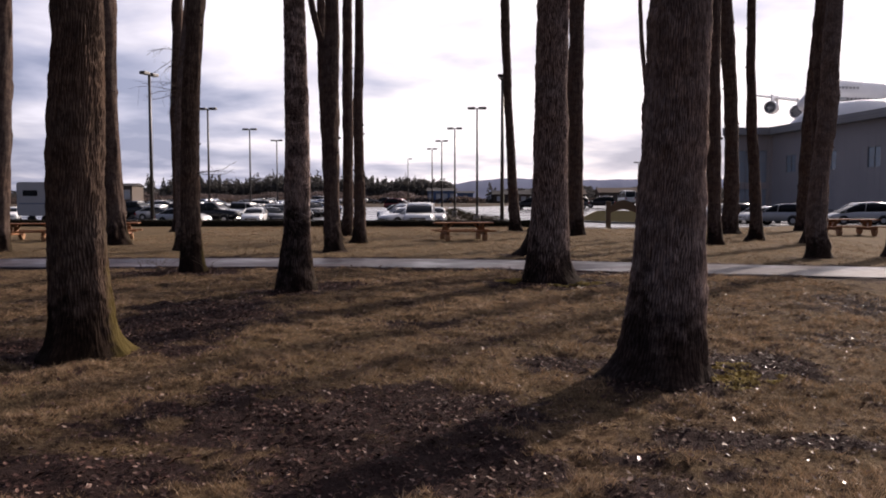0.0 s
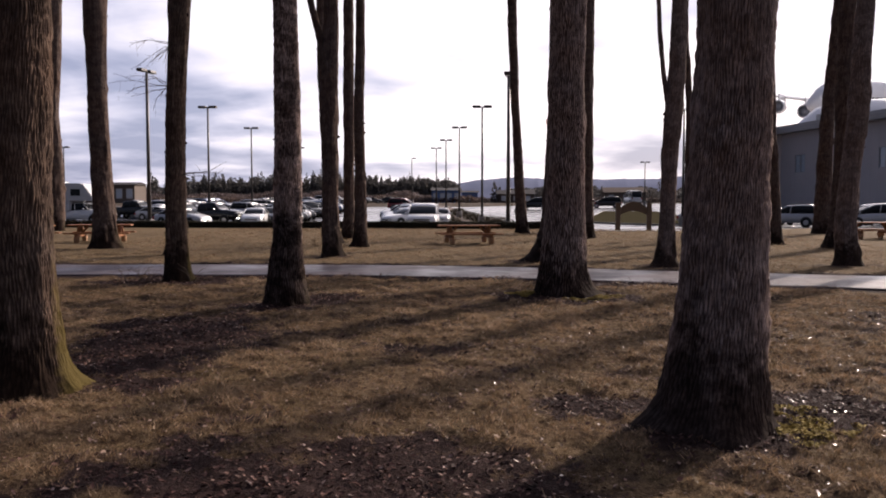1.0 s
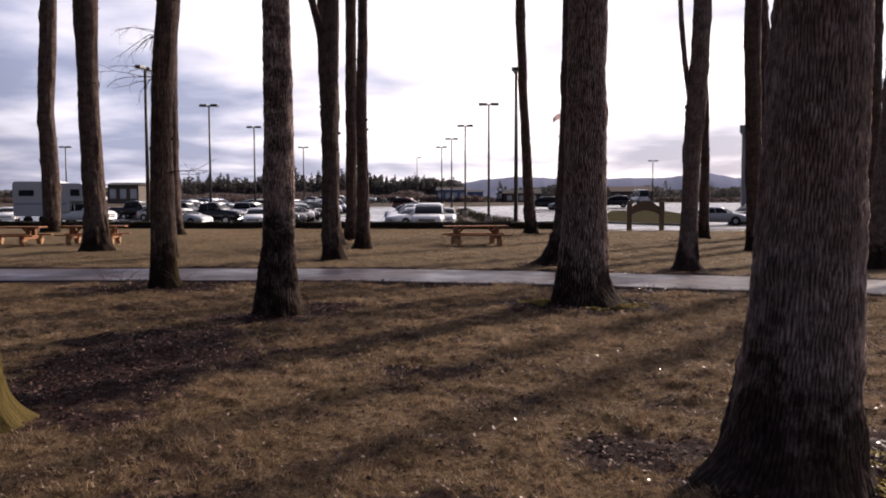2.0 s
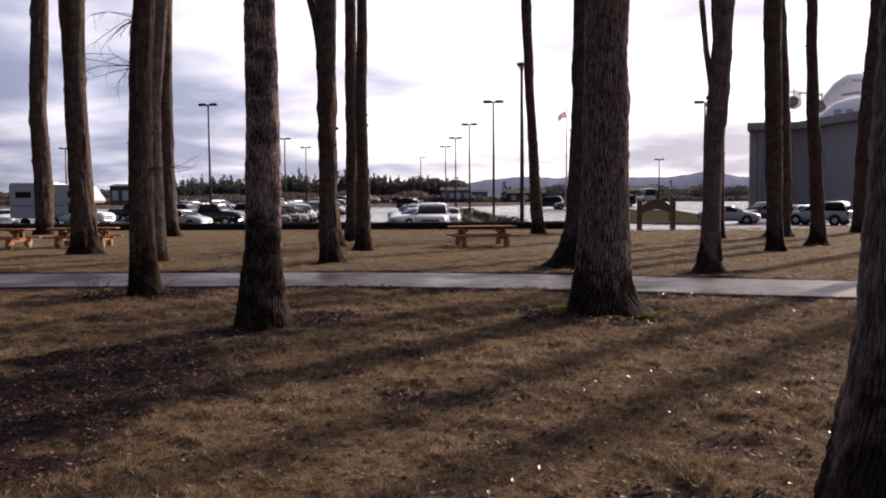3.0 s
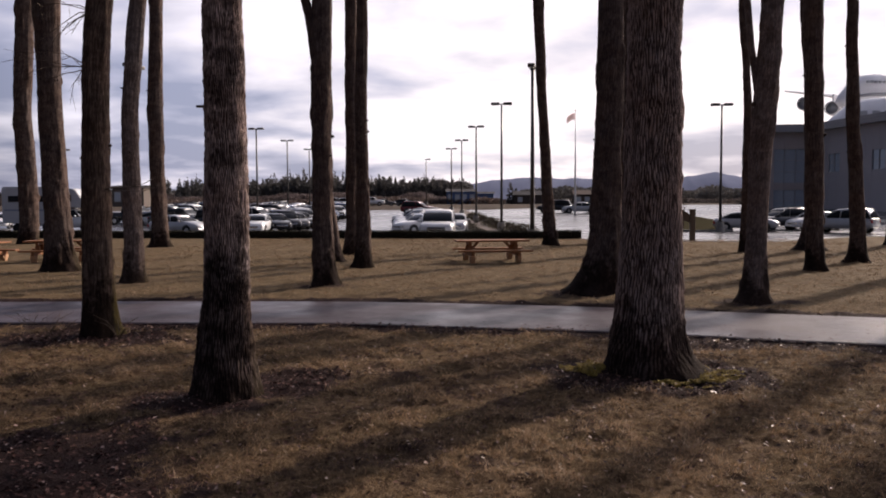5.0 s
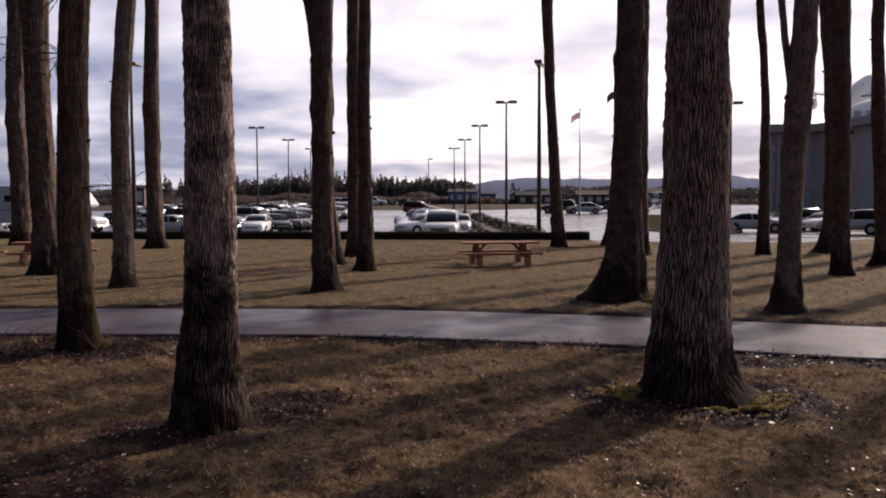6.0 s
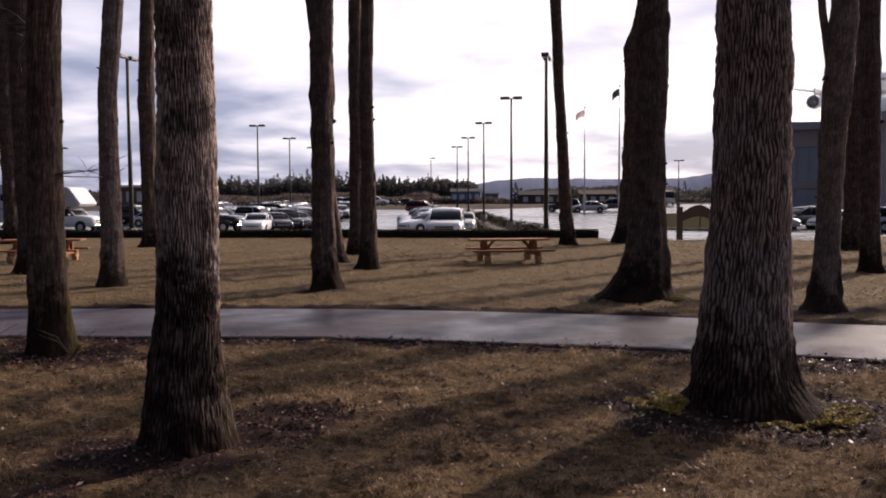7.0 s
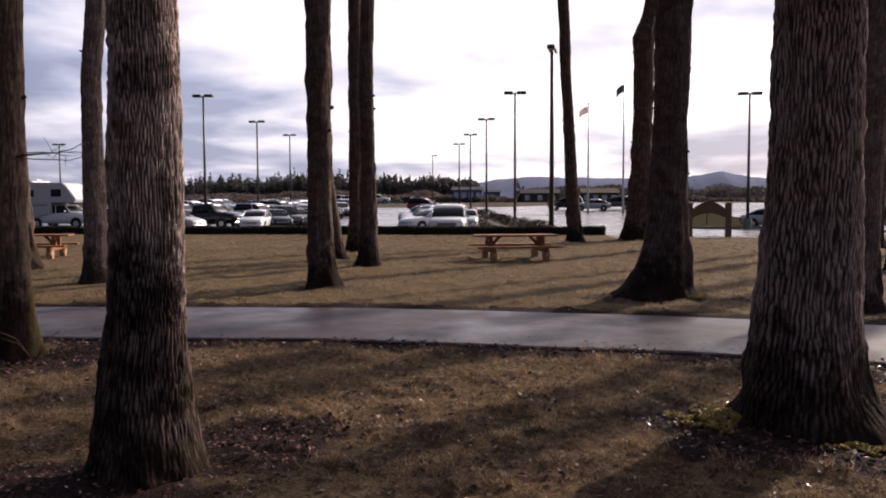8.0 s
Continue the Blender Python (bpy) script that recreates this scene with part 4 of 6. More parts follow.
def flag_pole(x, y, height, w, h, cloth, label, seed):
    height -= float(lot_z(y)) - lot_top
    t = empty("flagpole", pose(x, y, float(lot_z(y))), label, "flagpole", "flagpoles")
    tube("pole", [(0, 0, 0), (0, 0, height * 0.5), (0, 0, height)], [0.13, 0.10, 0.05], 10, M_WHITEPOLE, t, "white painted pole")
    bm = bmesh.new()
    bmesh.ops.create_uvsphere(bm, u_segments=10, v_segments=6, radius=0.11)
    bmesh.ops.translate(bm, vec=(0, 0, height + 0.08), verts=bm.verts)
    part("finial", bm, M_CHROME, t)
    vs, fs = flag_mesh(w, h, 0.55, seed)
    f = part("flag", mesh_from("flag", [(a - 0.06, b, c + height - 0.25) for a, b, c in vs], fs, cloth, True), cloth, t, "wind-blown cloth flag")
    f.modifiers.new("thick", "SOLIDIFY").thickness = 0.01
    return t


def striped_cloth():
    k = Mat("striped_flag")
    w = k.n.new("ShaderNodeTexWave")
    w.bands_direction = "Z"
    w.inputs["Scale"].default_value = 1.4
    k.l.new(k.pos, w.inputs["Vector"])
    k.put("Base Color", k.mix(k.ramp(w.outputs["Fac"], [(0.45, 0.0), (0.55, 1.0)]), (0.50, 0.20, 0.19), (0.80, 0.80, 0.80))).put("Roughness", 0.8)
    k.put("Transmission Weight", 0.55)
    return k.m


flag_pole(4.42, 105, 13.1, 1.0, 0.75, striped_cloth(), "white flagpole flying a striped flag", 1)
flag_pole(7.95, 100, 14.8, 0.75, 0.8, simple("grey_flag", (0.16, 0.20, 0.19), 0.8), "white flagpole flying a small grey flag", 2)


def arch_sign(x, y, turn):
    """Two square posts with an arched board between them."""
    t = empty("sign", pose(x, y, 0.1, 0, 0, turn), "weathered timber entrance sign, arched board between two posts", "sign")
    for s in (-1, 1):
        p = part("post", box_bm(s * 0.87 - 0.13, s * 0.87 + 0.13, -0.13, 0.13, -0.1, 1.50, 0.02), M_SIGNWOOD, t, "square timber post")
        part("cap", box_bm(s * 0.87 - 0.15, s * 0.87 + 0.15, -0.15, 0.15, 1.50, 1.54, 0.01), M_SIGNWOOD, p)
    bm = bmesh.new()
    n = 14
    outline = [(-0.73 + 1.46 * i / n, 1.27 + 0.34 * math.sin(math.pi * i / n)) for i in range(n + 1)]
    inner = [(x2, 0.86 + 0.21 * math.sin(math.pi * (x2 + 0.73) / 1.46)) for x2, _ in outline[::-1]]
    face = bm.faces.new([bm.verts.new((a, -0.05, b)) for a, b in outline + inner])
    r = bmesh.ops.extrude_face_region(bm, geom=[face])
    bmesh.ops.translate(bm, vec=(0, 0.1, 0), verts=[v for v in r["geom"] if isinstance(v, bmesh.types.BMVert)])
    part("board", bm, M_SIGNWOOD, t, "arched brown board")
    return t


arch_sign(6.88, 48.35, 2)


# ---- vehicles ----
def loft(stations, sections, cap=True):
    """A bmesh through closed cross-sections: one list of (y, z) for each station x."""
    bm = bmesh.new()
    rings = [[bm.verts.new((x, y, z)) for y, z in sec] for x, sec in zip(stations, sections)]
    n = len(rings[0])
    for a, b in zip(rings, rings[1:]):
        for j in range(n):
            bm.faces.new((a[j], a[(j + 1) % n], b[(j + 1) % n], b[j]))
    if cap:
        bm.faces.new(rings[0][::-1])
        bm.faces.new(rings[-1])
    for f in bm.faces:
        f.smooth = True
    return bm


def body_section(w, z0, z1):
    """Half-rounded box section of a car body."""
    pts = [(0.86, 0.0), (0.97, 0.12), (1.0, 0.42), (0.985, 0.68), (0.93, 0.90), (0.80, 1.0)]
    right = [(w * a, z0 + (z1 - z0) * b) for a, b in pts]
    return right + [(-a, b) for a, b in right[::-1]]


def cabin_section(wb, wt, z0, z1):
    right = [(wb, z0), (wb * 0.5 + wt * 0.5 + 0.015, z0 * 0.5 + z1 * 0.5), (wt, z1 - 0.06), (wt * 0.84, z1 - 0.005), (wt * 0.4, z1 + 0.012)]
    return right + [(-a, b) for a, b in right[::-1]]


# side profiles: body x, low z, high z, width factor; cabin x, z of its foot, z of its top, width at the top
SHAPES = {
    "sedan": (4.6, 1.76, 0.32, [(-2.28, 0.42, 0.80, 0.80), (-2.15, 0.30, 0.94, 0.93), (-1.5, 0.24, 1.0, 1.0), (0.6, 0.22, 1.0, 1.0), (1.15, 0.23, 0.98, 1.0), (1.6, 0.24, 0.91, 0.98), (2.1, 0.28, 0.80, 0.92), (2.3, 0.38, 0.68, 0.78)],
              [(-1.75, 0.97, 0.985, 0.62), (-1.05, 0.97, 1.36, 0.60), (-0.5, 0.96, 1.43, 0.60), (0.25, 0.95, 1.40, 0.60), (1.15, 0.90, 0.93, 0.66)]),
    "suv": (4.6, 1.82, 0.36, [(-2.25, 0.48, 1.0, 0.86), (-2.18, 0.38, 1.06, 0.95), (-1.4, 0.32, 1.08, 1.0), (0.6, 0.30, 1.10, 1.0), (1.1, 0.31, 1.06, 1.0), (1.7, 0.32, 0.98, 0.98), (2.15, 0.36, 0.88, 0.93), (2.3, 0.46, 0.74, 0.82)],
            [(-2.17, 1.06, 1.10, 0.70), (-1.85, 1.07, 1.70, 0.68), (-0.7, 1.07, 1.70, 0.66), (0.1, 1.05, 1.64, 0.64), (1.12, 0.98, 1.02, 0.74)]),
    "van": (4.9, 1.92, 0.34, [(-2.42, 0.46, 1.05, 0.88), (-2.36, 0.36, 1.10, 0.96), (-1.4, 0.28, 1.10, 1.0), (0.9, 0.28, 1.06, 1.0), (1.7, 0.30, 0.98, 0.98), (2.3, 0.34, 0.82, 0.90), (2.45, 0.42, 0.70, 0.78)],
            [(-2.36, 1.09, 1.14, 0.74), (-2.15, 1.09, 1.72, 0.72), (-0.8, 1.09, 1.80, 0.72), (0.3, 1.07, 1.74, 0.71), (1.75, 0.96, 1.0, 0.78)]),
    "large suv": (4.9, 2.08, 0.38, [(-2.4, 0.50, 1.06, 0.88), (-2.3, 0.42, 1.12, 0.96), (-1.4, 0.36, 1.15, 1.0), (0.6, 0.34, 1.15, 1.0), (1.1, 0.35, 1.13, 1.0), (1.8, 0.36, 1.08, 0.98), (2.3, 0.40, 1.0, 0.94), (2.45, 0.50, 0.86, 0.86)],
                  [(-2.3, 1.12, 1.17, 0.70), (-2.0, 1.13, 1.78, 0.67), (-0.7, 1.13, 1.82, 0.66), (0.15, 1.11, 1.76, 0.65), (1.2, 1.06, 1.10, 0.75)]),
    "tall van": (5.2, 2.0, 0.36, [(-2.55, 0.46, 1.15, 0.92), (-2.48, 0.36, 1.20, 0.97), (-1.4, 0.30, 1.20, 1.0), (0.9, 0.30, 1.18, 1.0), (1.7, 0.32, 1.12, 0.98), (2.4, 0.36, 0.98, 0.90), (2.6, 0.44, 0.84, 0.78)],
                 [(-2.50, 1.19, 1.24, 0.78), (-2.40, 1.19, 2.30, 0.74), (-0.8, 1.19, 2.42, 0.74), (0.8, 1.17, 2.34, 0.73), (1.75, 1.08, 1.12, 0.78)]),
    "pickup": (5.5, 1.98, 0.40, [(-2.72, 0.58, 1.16, 0.94), (-2.65, 0.52, 1.20, 0.98), (-0.9, 0.42, 1.20, 1.0), (0.8, 0.40, 1.30, 1.0), (1.25, 0.41, 1.30, 1.0), (1.8, 0.42, 1.26, 0.99), (2.5, 0.44, 1.16, 0.96), (2.72, 0.52, 1.04, 0.88)],
               [(-0.95, 1.18, 1.20, 0.72), (-0.80, 1.18, 1.80, 0.62), (0.0, 1.18, 1.88, 0.61), (0.6, 1.20, 1.85, 0.60), (1.2, 1.24, 1.27, 0.76)]),
}


def vehicle(kind, colour, label):
    """A parked car at the origin, its front towards +x."""
    length, width, wheel_r, body, cabin = SHAPES[kind]
    w = width / 2
    v = empty("car", Matrix(), label, "pickup truck" if kind == "pickup" else "van" if kind == "tall van" else "car", "parked cars")
    shell = loft([s[0] for s in body], [body_section(w * s[3], s[1], s[2]) for s in body])
    b = part("body", shell, PAINT[colour], v)
    glass = loft([s[0] for s in cabin], [cabin_section(w * 0.90, w * s[3] * 1.28, s[1] - 0.03, s[2] - 0.012) for s in cabin])
    part("glazing", glass, M_GLASS, v, "dark tinted glass")
    # roof skin and pillars over the glass
    a, z = cabin[-2], cabin[-1]
    inner = cabin[1:-1] + [tuple(p + (q - p) * 0.24 for p, q in zip(a, z))]
    roof = bmesh.new()
    rows = []
    for x, z0, z1, f in inner:
        wt = w * f * 1.28
        rows.append([roof.verts.new((x, y, z)) for y, z in ((-wt - 0.012, z1 - 0.09), (-wt * 0.86, z1 + 0.006), (-wt * 0.4, z1 + 0.022), (wt * 0.4, z1 + 0.022), (wt * 0.86, z1 + 0.006), (wt + 0.012, z1 - 0.09))])
    for a, c in zip(rows, rows[1:]):
        for j in range(5):
            roof.faces.new((a[j], a[j + 1], c[j + 1], c[j]))
    for f in roof.faces:
        f.smooth = True
    top = part("roof", roof, PAINT[colour], v)
    top.modifiers.new("thick", "SOLIDIFY").thickness = 0.02
    xr, zr1, xf, zf1 = cabin[0][0], cabin[0][2], cabin[-1][0], cabin[-1][2]
    for s in (-1, 1):
        for (x0, z0, f0), (x1, z1, f1) in (((xf, zf1, 0.70), (cabin[-2][0], cabin[-2][2] - 0.03, cabin[-2][3])), ((xr, zr1, 0.68), (cabin[1][0], cabin[1][2] - 0.03, cabin[1][3])),
                                           ((0.1 * length - 0.6, cabin[2][1] - 0.02, 0.70), (0.1 * length - 0.7, cabin[2][2] - 0.05, cabin[2][3]))):
            tube("pillar", [(x0, s * w * 0.905, z0 - 0.02), ((x0 + x1) / 2, s * w * (0.45 + f1 * 0.64 + 0.012), (z0 + z1) / 2), (x1, s * (w * f1 * 1.28 + 0.008), z1)], [0.038] * 3, 6, PAINT[colour], v)
    # wheels in dark arches
    for sx in (-0.30, 0.305):
        for s in (-1, 1):
            x, y = sx * length, s * (w - 0.115)
            arch = bmesh.new()
            bmesh.ops.create_cone(arch, cap_ends=True, segments=20, radius1=wheel_r + 0.07, radius2=wheel_r + 0.07, depth=0.02)
            arch.transform(Matrix.Translation((x, s * (w + 0.0), wheel_r + 0.02)) @ Matrix.Rotation(radians(90), 4, "X"))
            part("wheel_arch", arch, M_TRIM, v)
            prof = [(wheel_r * 0.62, -0.10), (wheel_r * 0.93, -0.105), (wheel_r, -0.07), (wheel_r, 0.07), (wheel_r * 0.93, 0.105), (wheel_r * 0.62, 0.10)]
            n, vs, fs = 20, [], []
            for i in range(n):
                a = 2 * math.pi * i / n
                vs += [(x + r * math.cos(a), y + s * 0.035 + q, wheel_r + r * math.sin(a)) for r, q in prof]
            for i in range(n):
                for j in range(6):
                    p, q = i * 6 + j, ((i + 1) % n) * 6 + j
                    p2, q2 = i * 6 + (j + 1) % 6, ((i + 1) % n) * 6 + (j + 1) % 6
                    fs.append((p, q, q2, p2))
            tyre = part("wheel", mesh_from("wheel", vs, fs, M_TYRE, True), M_TYRE, v)
            rim = bmesh.new()
            bmesh.ops.create_cone(rim, cap_ends=True, segments=16, radius1=wheel_r * 0.64, radius2=wheel_r * 0.50, depth=0.05)
            rim.transform(Matrix.Translation((x, y + s * 0.12, wheel_r)) @ Matrix.Rotation(radians(-90 * s), 4, "X"))
            part("rim", rim, M_RIM, tyre, "light alloy rim")
    xf, zf = body[-1][0], body[-1][1]
    zt = body[-2][2]
    part("grille", box_bm(xf - 0.10, xf + 0.018, -w * 0.52, w * 0.52, zf + 0.10, zt - 0.20, 0.015), M_TRIM, v, "dark grille")
    part("grille_bar", box_bm(xf - 0.02, xf + 0.030, -w * 0.54, w * 0.54, (zf + zt) / 2 - 0.09, (zf + zt) / 2 - 0.03, 0.01), M_CHROME if kind != "pickup" else PAINT[colour], v, "bright bar across the grille")
    part("front_bumper", box_bm(xf - 0.22, xf + 0.05, -w * 0.80, w * 0.80, zf - 0.08, zf + 0.08, 0.04), PAINT[colour] if kind != "pickup" else M_CHROME, v)
    part("rear_bumper", box_bm(body[0][0] - 0.06, body[0][0] + 0.2, -w * 0.82, w * 0.82, body[0][1] - 0.04, body[0][1] + 0.12, 0.04), PAINT[colour] if kind != "pickup" else M_CHROME, v)
    for s in (-1, 1):
        y0, y1 = sorted((s * w * 0.50, s * w * 0.83))
        part("headlight", box_bm(xf - 0.30, xf - 0.015, y0, y1, zt - 0.33, zt - 0.17, 0.03), M_LAMP, v, "clear headlight")
        y0, y1 = sorted((s * w * 0.70, s * w * 0.93))
        part("tail_light", box_bm(body[0][0] - 0.012, body[0][0] + 0.16, y0, y1, body[0][2] - 0.28, body[0][2] - 0.04, 0.02), M_TAIL, v, "red tail light")
        y0, y1 = sorted((s * (w + 0.0), s * (w + 0.17)))
        part("mirror", box_bm(cabin[-1][0] - 0.42, cabin[-1][0] - 0.30, y0, y1, cabin[-1][1] + 0.03, cabin[-1][1] + 0.16, 0.03), PAINT[colour], v)
    part("number_plate", box_bm(body[0][0] - 0.03, body[0][0] - 0.012, -0.16, 0.16, body[0][1] + 0.16, body[0][1] + 0.29), M_WHITEPOLE, v)
    if kind == "pickup":
        part("bed", box_bm(-2.45, -1.05, -w * 0.82, w * 0.82, 1.1, 1.212), M_TRIM, v, "dark open load bed")
    if kind == "suv":
        for s in (-1, 1):
            tube("roof_rail", [(-1.6, s * 0.55, 1.67), (-1.5, s * 0.55, 1.74), (-0.2, s * 0.55, 1.73), (-0.1, s * 0.55, 1.65)], [0.02] * 4, 6, M_TRIM, v)
    return v


WORDS = {"sedan": "saloon car", "suv": "tall estate car with roof rails", "van": "minivan", "large suv": "large off-road car with a high bonnet", "tall van": "high-roofed van", "pickup": "pickup truck"}
made = {}


def park(kind, colour, x, y, heading):
    """Parks a car: heading in degrees, 0 along +x, -90 towards the lawn."""
    tilt = math.atan2(float(lot_z(y + 2) - lot_z(y - 2)), 4.0)
    m = Matrix.Translation((x, y, float(lot_z(y)) + 0.002)) @ Matrix.Rotation(tilt, 4, "X") @ Matrix.Rotation(radians(heading), 4, "Z")
    if (kind, colour) in made:
        return copy_thing(made[kind, colour], m)
    v = vehicle(kind, colour, f"{colour} {WORDS[kind]} parked on wet asphalt")
    v.matrix_world = m
    made[kind, colour] = v
    return v


for row in (
    # behind the hedge, and the column beside the planted strip
    ("sedan", "white", -20.9, 65.0, -80), ("pickup", "black", -25.4, 67.4, -12), ("sedan", "silver", -26.4, 63.6, -16), ("pickup", "black", -30.6, 73.0, -8),
    ("large suv", "white", -6.15, 56.6, -86), ("sedan", "white", -8.3, 65.0, -138), ("sedan", "blue", -8.8, 68.2, -138), ("sedan", "silver", -9.4, 71.2, -138), ("suv", "silver", -9.9, 74.3, -138), ("suv", "black", -10.6, 77.6, -138), ("suv", "red", -15.4, 110.0, -10), ("sedan", "grey", -11.2, 81.0, -138),
    ("sedan", "silver", -6.1, 66.6, -86), ("sedan", "silver", -11.9, 84.6, -138), ("pickup", "black", -40.4, 83.5, -5), ("sedan", "white", -50.0, 76.5, -60), ("sedan", "silver", -35.6, 79.0, -6),
    # cars beside the drive
    ("sedan", "silver", 15.7, 70.0, -20), ("suv", "grey", 19.1, 73.0, -160), ("sedan", "white", 21.3, 72.0, -150), ("suv", "silver", 21.4, 66.6, 140), ("van", "silver", 27.9, 67.8, 178), ("suv", "silver", 31.1, 73.2, 170),
    # far side of the car park
    ("sedan", "silver", 5.4, 113, 178), ("suv", "black", 2.2, 115.5, 172), ("suv", "grey", 8.6, 119, 175), ("suv", "black", 12.9, 124, 175), ("sedan", "grey", -32.0, 172, 10), ("sedan", "silver", -36.4, 174, 5),
    ("suv", "white", -39.5, 172, 0), ("van", "white", -43.0, 176, 5), ("sedan", "white", -46.2, 174, 0), ("suv", "silver", -41.2, 178.5, 0), ("pickup", "white", -34.2, 169, 8), ("tall van", "white", 20.2, 150, 100), ("sedan", "black", -28.5, 176, 0),
):
    park(*row)
pick = random.Random(21)
for x, y, n, heading, shift in ((-20.7, 68.2, 15, -55, -0.28), (-27.6, 84.0, 12, -12, -0.45), (-31.8, 84.5, 12, 168, -0.45), (-38.5, 86.0, 11, -12, -0.45), (-43.0, 88.0, 10, 168, -0.45)):
    for i in range(n):
        first = ("black", "black", "grey", "black", "silver", "black", "white", "black")
        if pick.random() < 0.06:
            continue
        kind, colour = pick.choice(("sedan", "sedan", "suv")), pick.choice(("black", "black", "silver", "grey", "white", "blue", "silver"))
        if heading == -55 and i < 8:
            kind, colour = ("sedan", "suv", "sedan")[i % 3], first[i]
        park(kind, colour, x + shift * i * (i > 2 or heading != -55) + pick.uniform(-0.2, 0.2), y + 2.8 * i + pick.uniform(-0.15, 0.15), heading + pick.uniform(-3, 3))


def camper(x, y, heading):
    """A pickup that carries a long camper body with a cab-over front."""
    c = empty("camper", pose(x, y, lot_top + 0.002, 0, 0, heading), "white camper body on a white pickup truck, parked", "camper")
    truck = vehicle("pickup", "white", "white pickup truck carrying a camper")
    for o in list(truck.children):
        o.parent = c
        o.location[0] -= 0.6
    bpy.data.objects.remove(truck)
    bm = bmesh.new()
    side = [(-6.2, 0.75), (-2.5, 0.75), (-0.98, 1.16), (-0.98, 1.98), (1.0, 1.98), (1.22, 2.2), (0.30, 3.38), (0.05, 3.48), (-2.4, 3.52), (-2.5, 3.66), (-6.1, 3.68), (-6.25, 3.45)]
    f = bm.faces.new([bm.verts.new((a, -1.12, b)) for a, b in side])
    r = bmesh.ops.extrude_face_region(bm, geom=[f])
    bmesh.ops.translate(bm, vec=(0, 2.24, 0), verts=[v for v in r["geom"] if isinstance(v, bmesh.types.BMVert)])
    bmesh.ops.recalc_face_normals(bm, faces=bm.faces)
    bmesh.ops.bevel(bm, geom=list(bm.edges), offset=0.06, segments=2, affect="EDGES")
    shell = part("camper_body", bm, simple("camper_skin", (0.45, 0.45, 0.46), 0.45, 0.0, 0.06, 2.0), c, "white ribbed camper body")
    for s in (-1, 1):
        for x0, x1, z0, z1 in ((-0.85, 0.0, 2.45, 3.0), (-5.6, -4.2, 2.45, 2.95), (-3.2, -2.3, 2.45, 2.95)):
            y0, y1 = sorted((s * 1.115, s * 1.145))
            part("window", box_bm(x0, x1, y0, y1, z0, z1, 0.03), M_GLASS, shell, "dark sliding window")
        y0, y1 = sorted((s * 1.118, s * 1.13))
        part("stripe", box_bm(-6.0, -1.2, y0, y1, 1.72, 1.86), simple("camper_stripe", (0.22, 0.24, 0.30), 0.5), shell, "grey side stripe")
    part("roof_vent", box_bm(-3.2, -2.6, -0.3, 0.3, 3.62, 3.76, 0.04), M_WHITEPOLE, shell)
    for sx in (-4.9,):
        for s in (-1, 1):
            bm = bmesh.new()
            bmesh.ops.create_cone(bm, cap_ends=True, segments=20, radius1=0.38, radius2=0.38, depth=0.24)
            bm.transform(Matrix.Translation((sx, s * 0.98, 0.38)) @ Matrix.Rotation(radians(90), 4, "X"))
            part("wheel", bm, M_TYRE, c)
    return c


camper(-36.6, 67.6, -3)


# ---- planted strip between the rows ----
def mulch_material():
    k = Mat("bark_mulch")
    f = k.noise(14.0, 6.0, 0.7)
    k.put("Base Color", k.mix(f, (0.035, 0.022, 0.016), (0.11, 0.075, 0.055))).put("Roughness", 0.9)
    k.bump(f, 0.7, 0.04)
    return k.m


M_MULCH = mulch_material()
strip = [(-2.9, 57.0), (0.4, 56.6), (1.0, 58.5), (-1.7, 74.0), (-11.8, 130.0), (-15.2, 130.0), (-5.2, 74.0)]
tagged(flat_slab("planting_bed", strip, lot_top - 0.1, lot_top + 0.14, M_MULCH, 0.05), "brown mulched planting strip in the car park", "planting bed", "", "structure")
kerb_line(strip + strip[:1], "concrete kerb round a planting strip", lot_top + 0.15)


def mound(x, y, rx, ry, h, seed, n=900, size=0.05, material=None, name="shrub", label="low rounded evergreen shrub in mulch"):
    s = empty(name, pose(x, y, float(lot_z(y)) + 0.1), label, "shrub", "shrubs of the planting strip")
    rng = np.random.RandomState(seed)
    d = rng.normal(0, 1, (n, 3))
    d[:, 2] = np.abs(d[:, 2])
    d /= np.linalg.norm(d, axis=1)[:, None]
    wob = 0.8 + 0.4 * vnoise(d[:, 0] * 2 + seed, d[:, 1] * 2, d[:, 2] * 2, seed)
    c = d * np.array([rx, ry, h]) * wob[:, None] * rng.uniform(0.82, 1.0, n)[:, None]
    tagged(leaf_cloud("foliage", c, d, size, material or M_SHRUB, seed, s), kind="stuff")
    vs, fs = [], []
    for k in range(5):
        a = 2 * math.pi * k / 5 + seed
        v, f = tube_arrays([(0, 0, 0), (0.4 * rx * math.cos(a), 0.4 * ry * math.sin(a), h * 0.45), (0.65 * rx * math.cos(a), 0.65 * ry * math.sin(a), h * 0.8)], [0.03, 0.02, 0.008], 5)
        o = len(vs)
        vs += v
        fs += [tuple(o + i for i in q) for q in f]
    part("stem", mesh_from("stem", vs, fs, M_TWIG, True), M_TWIG, s)
    return s


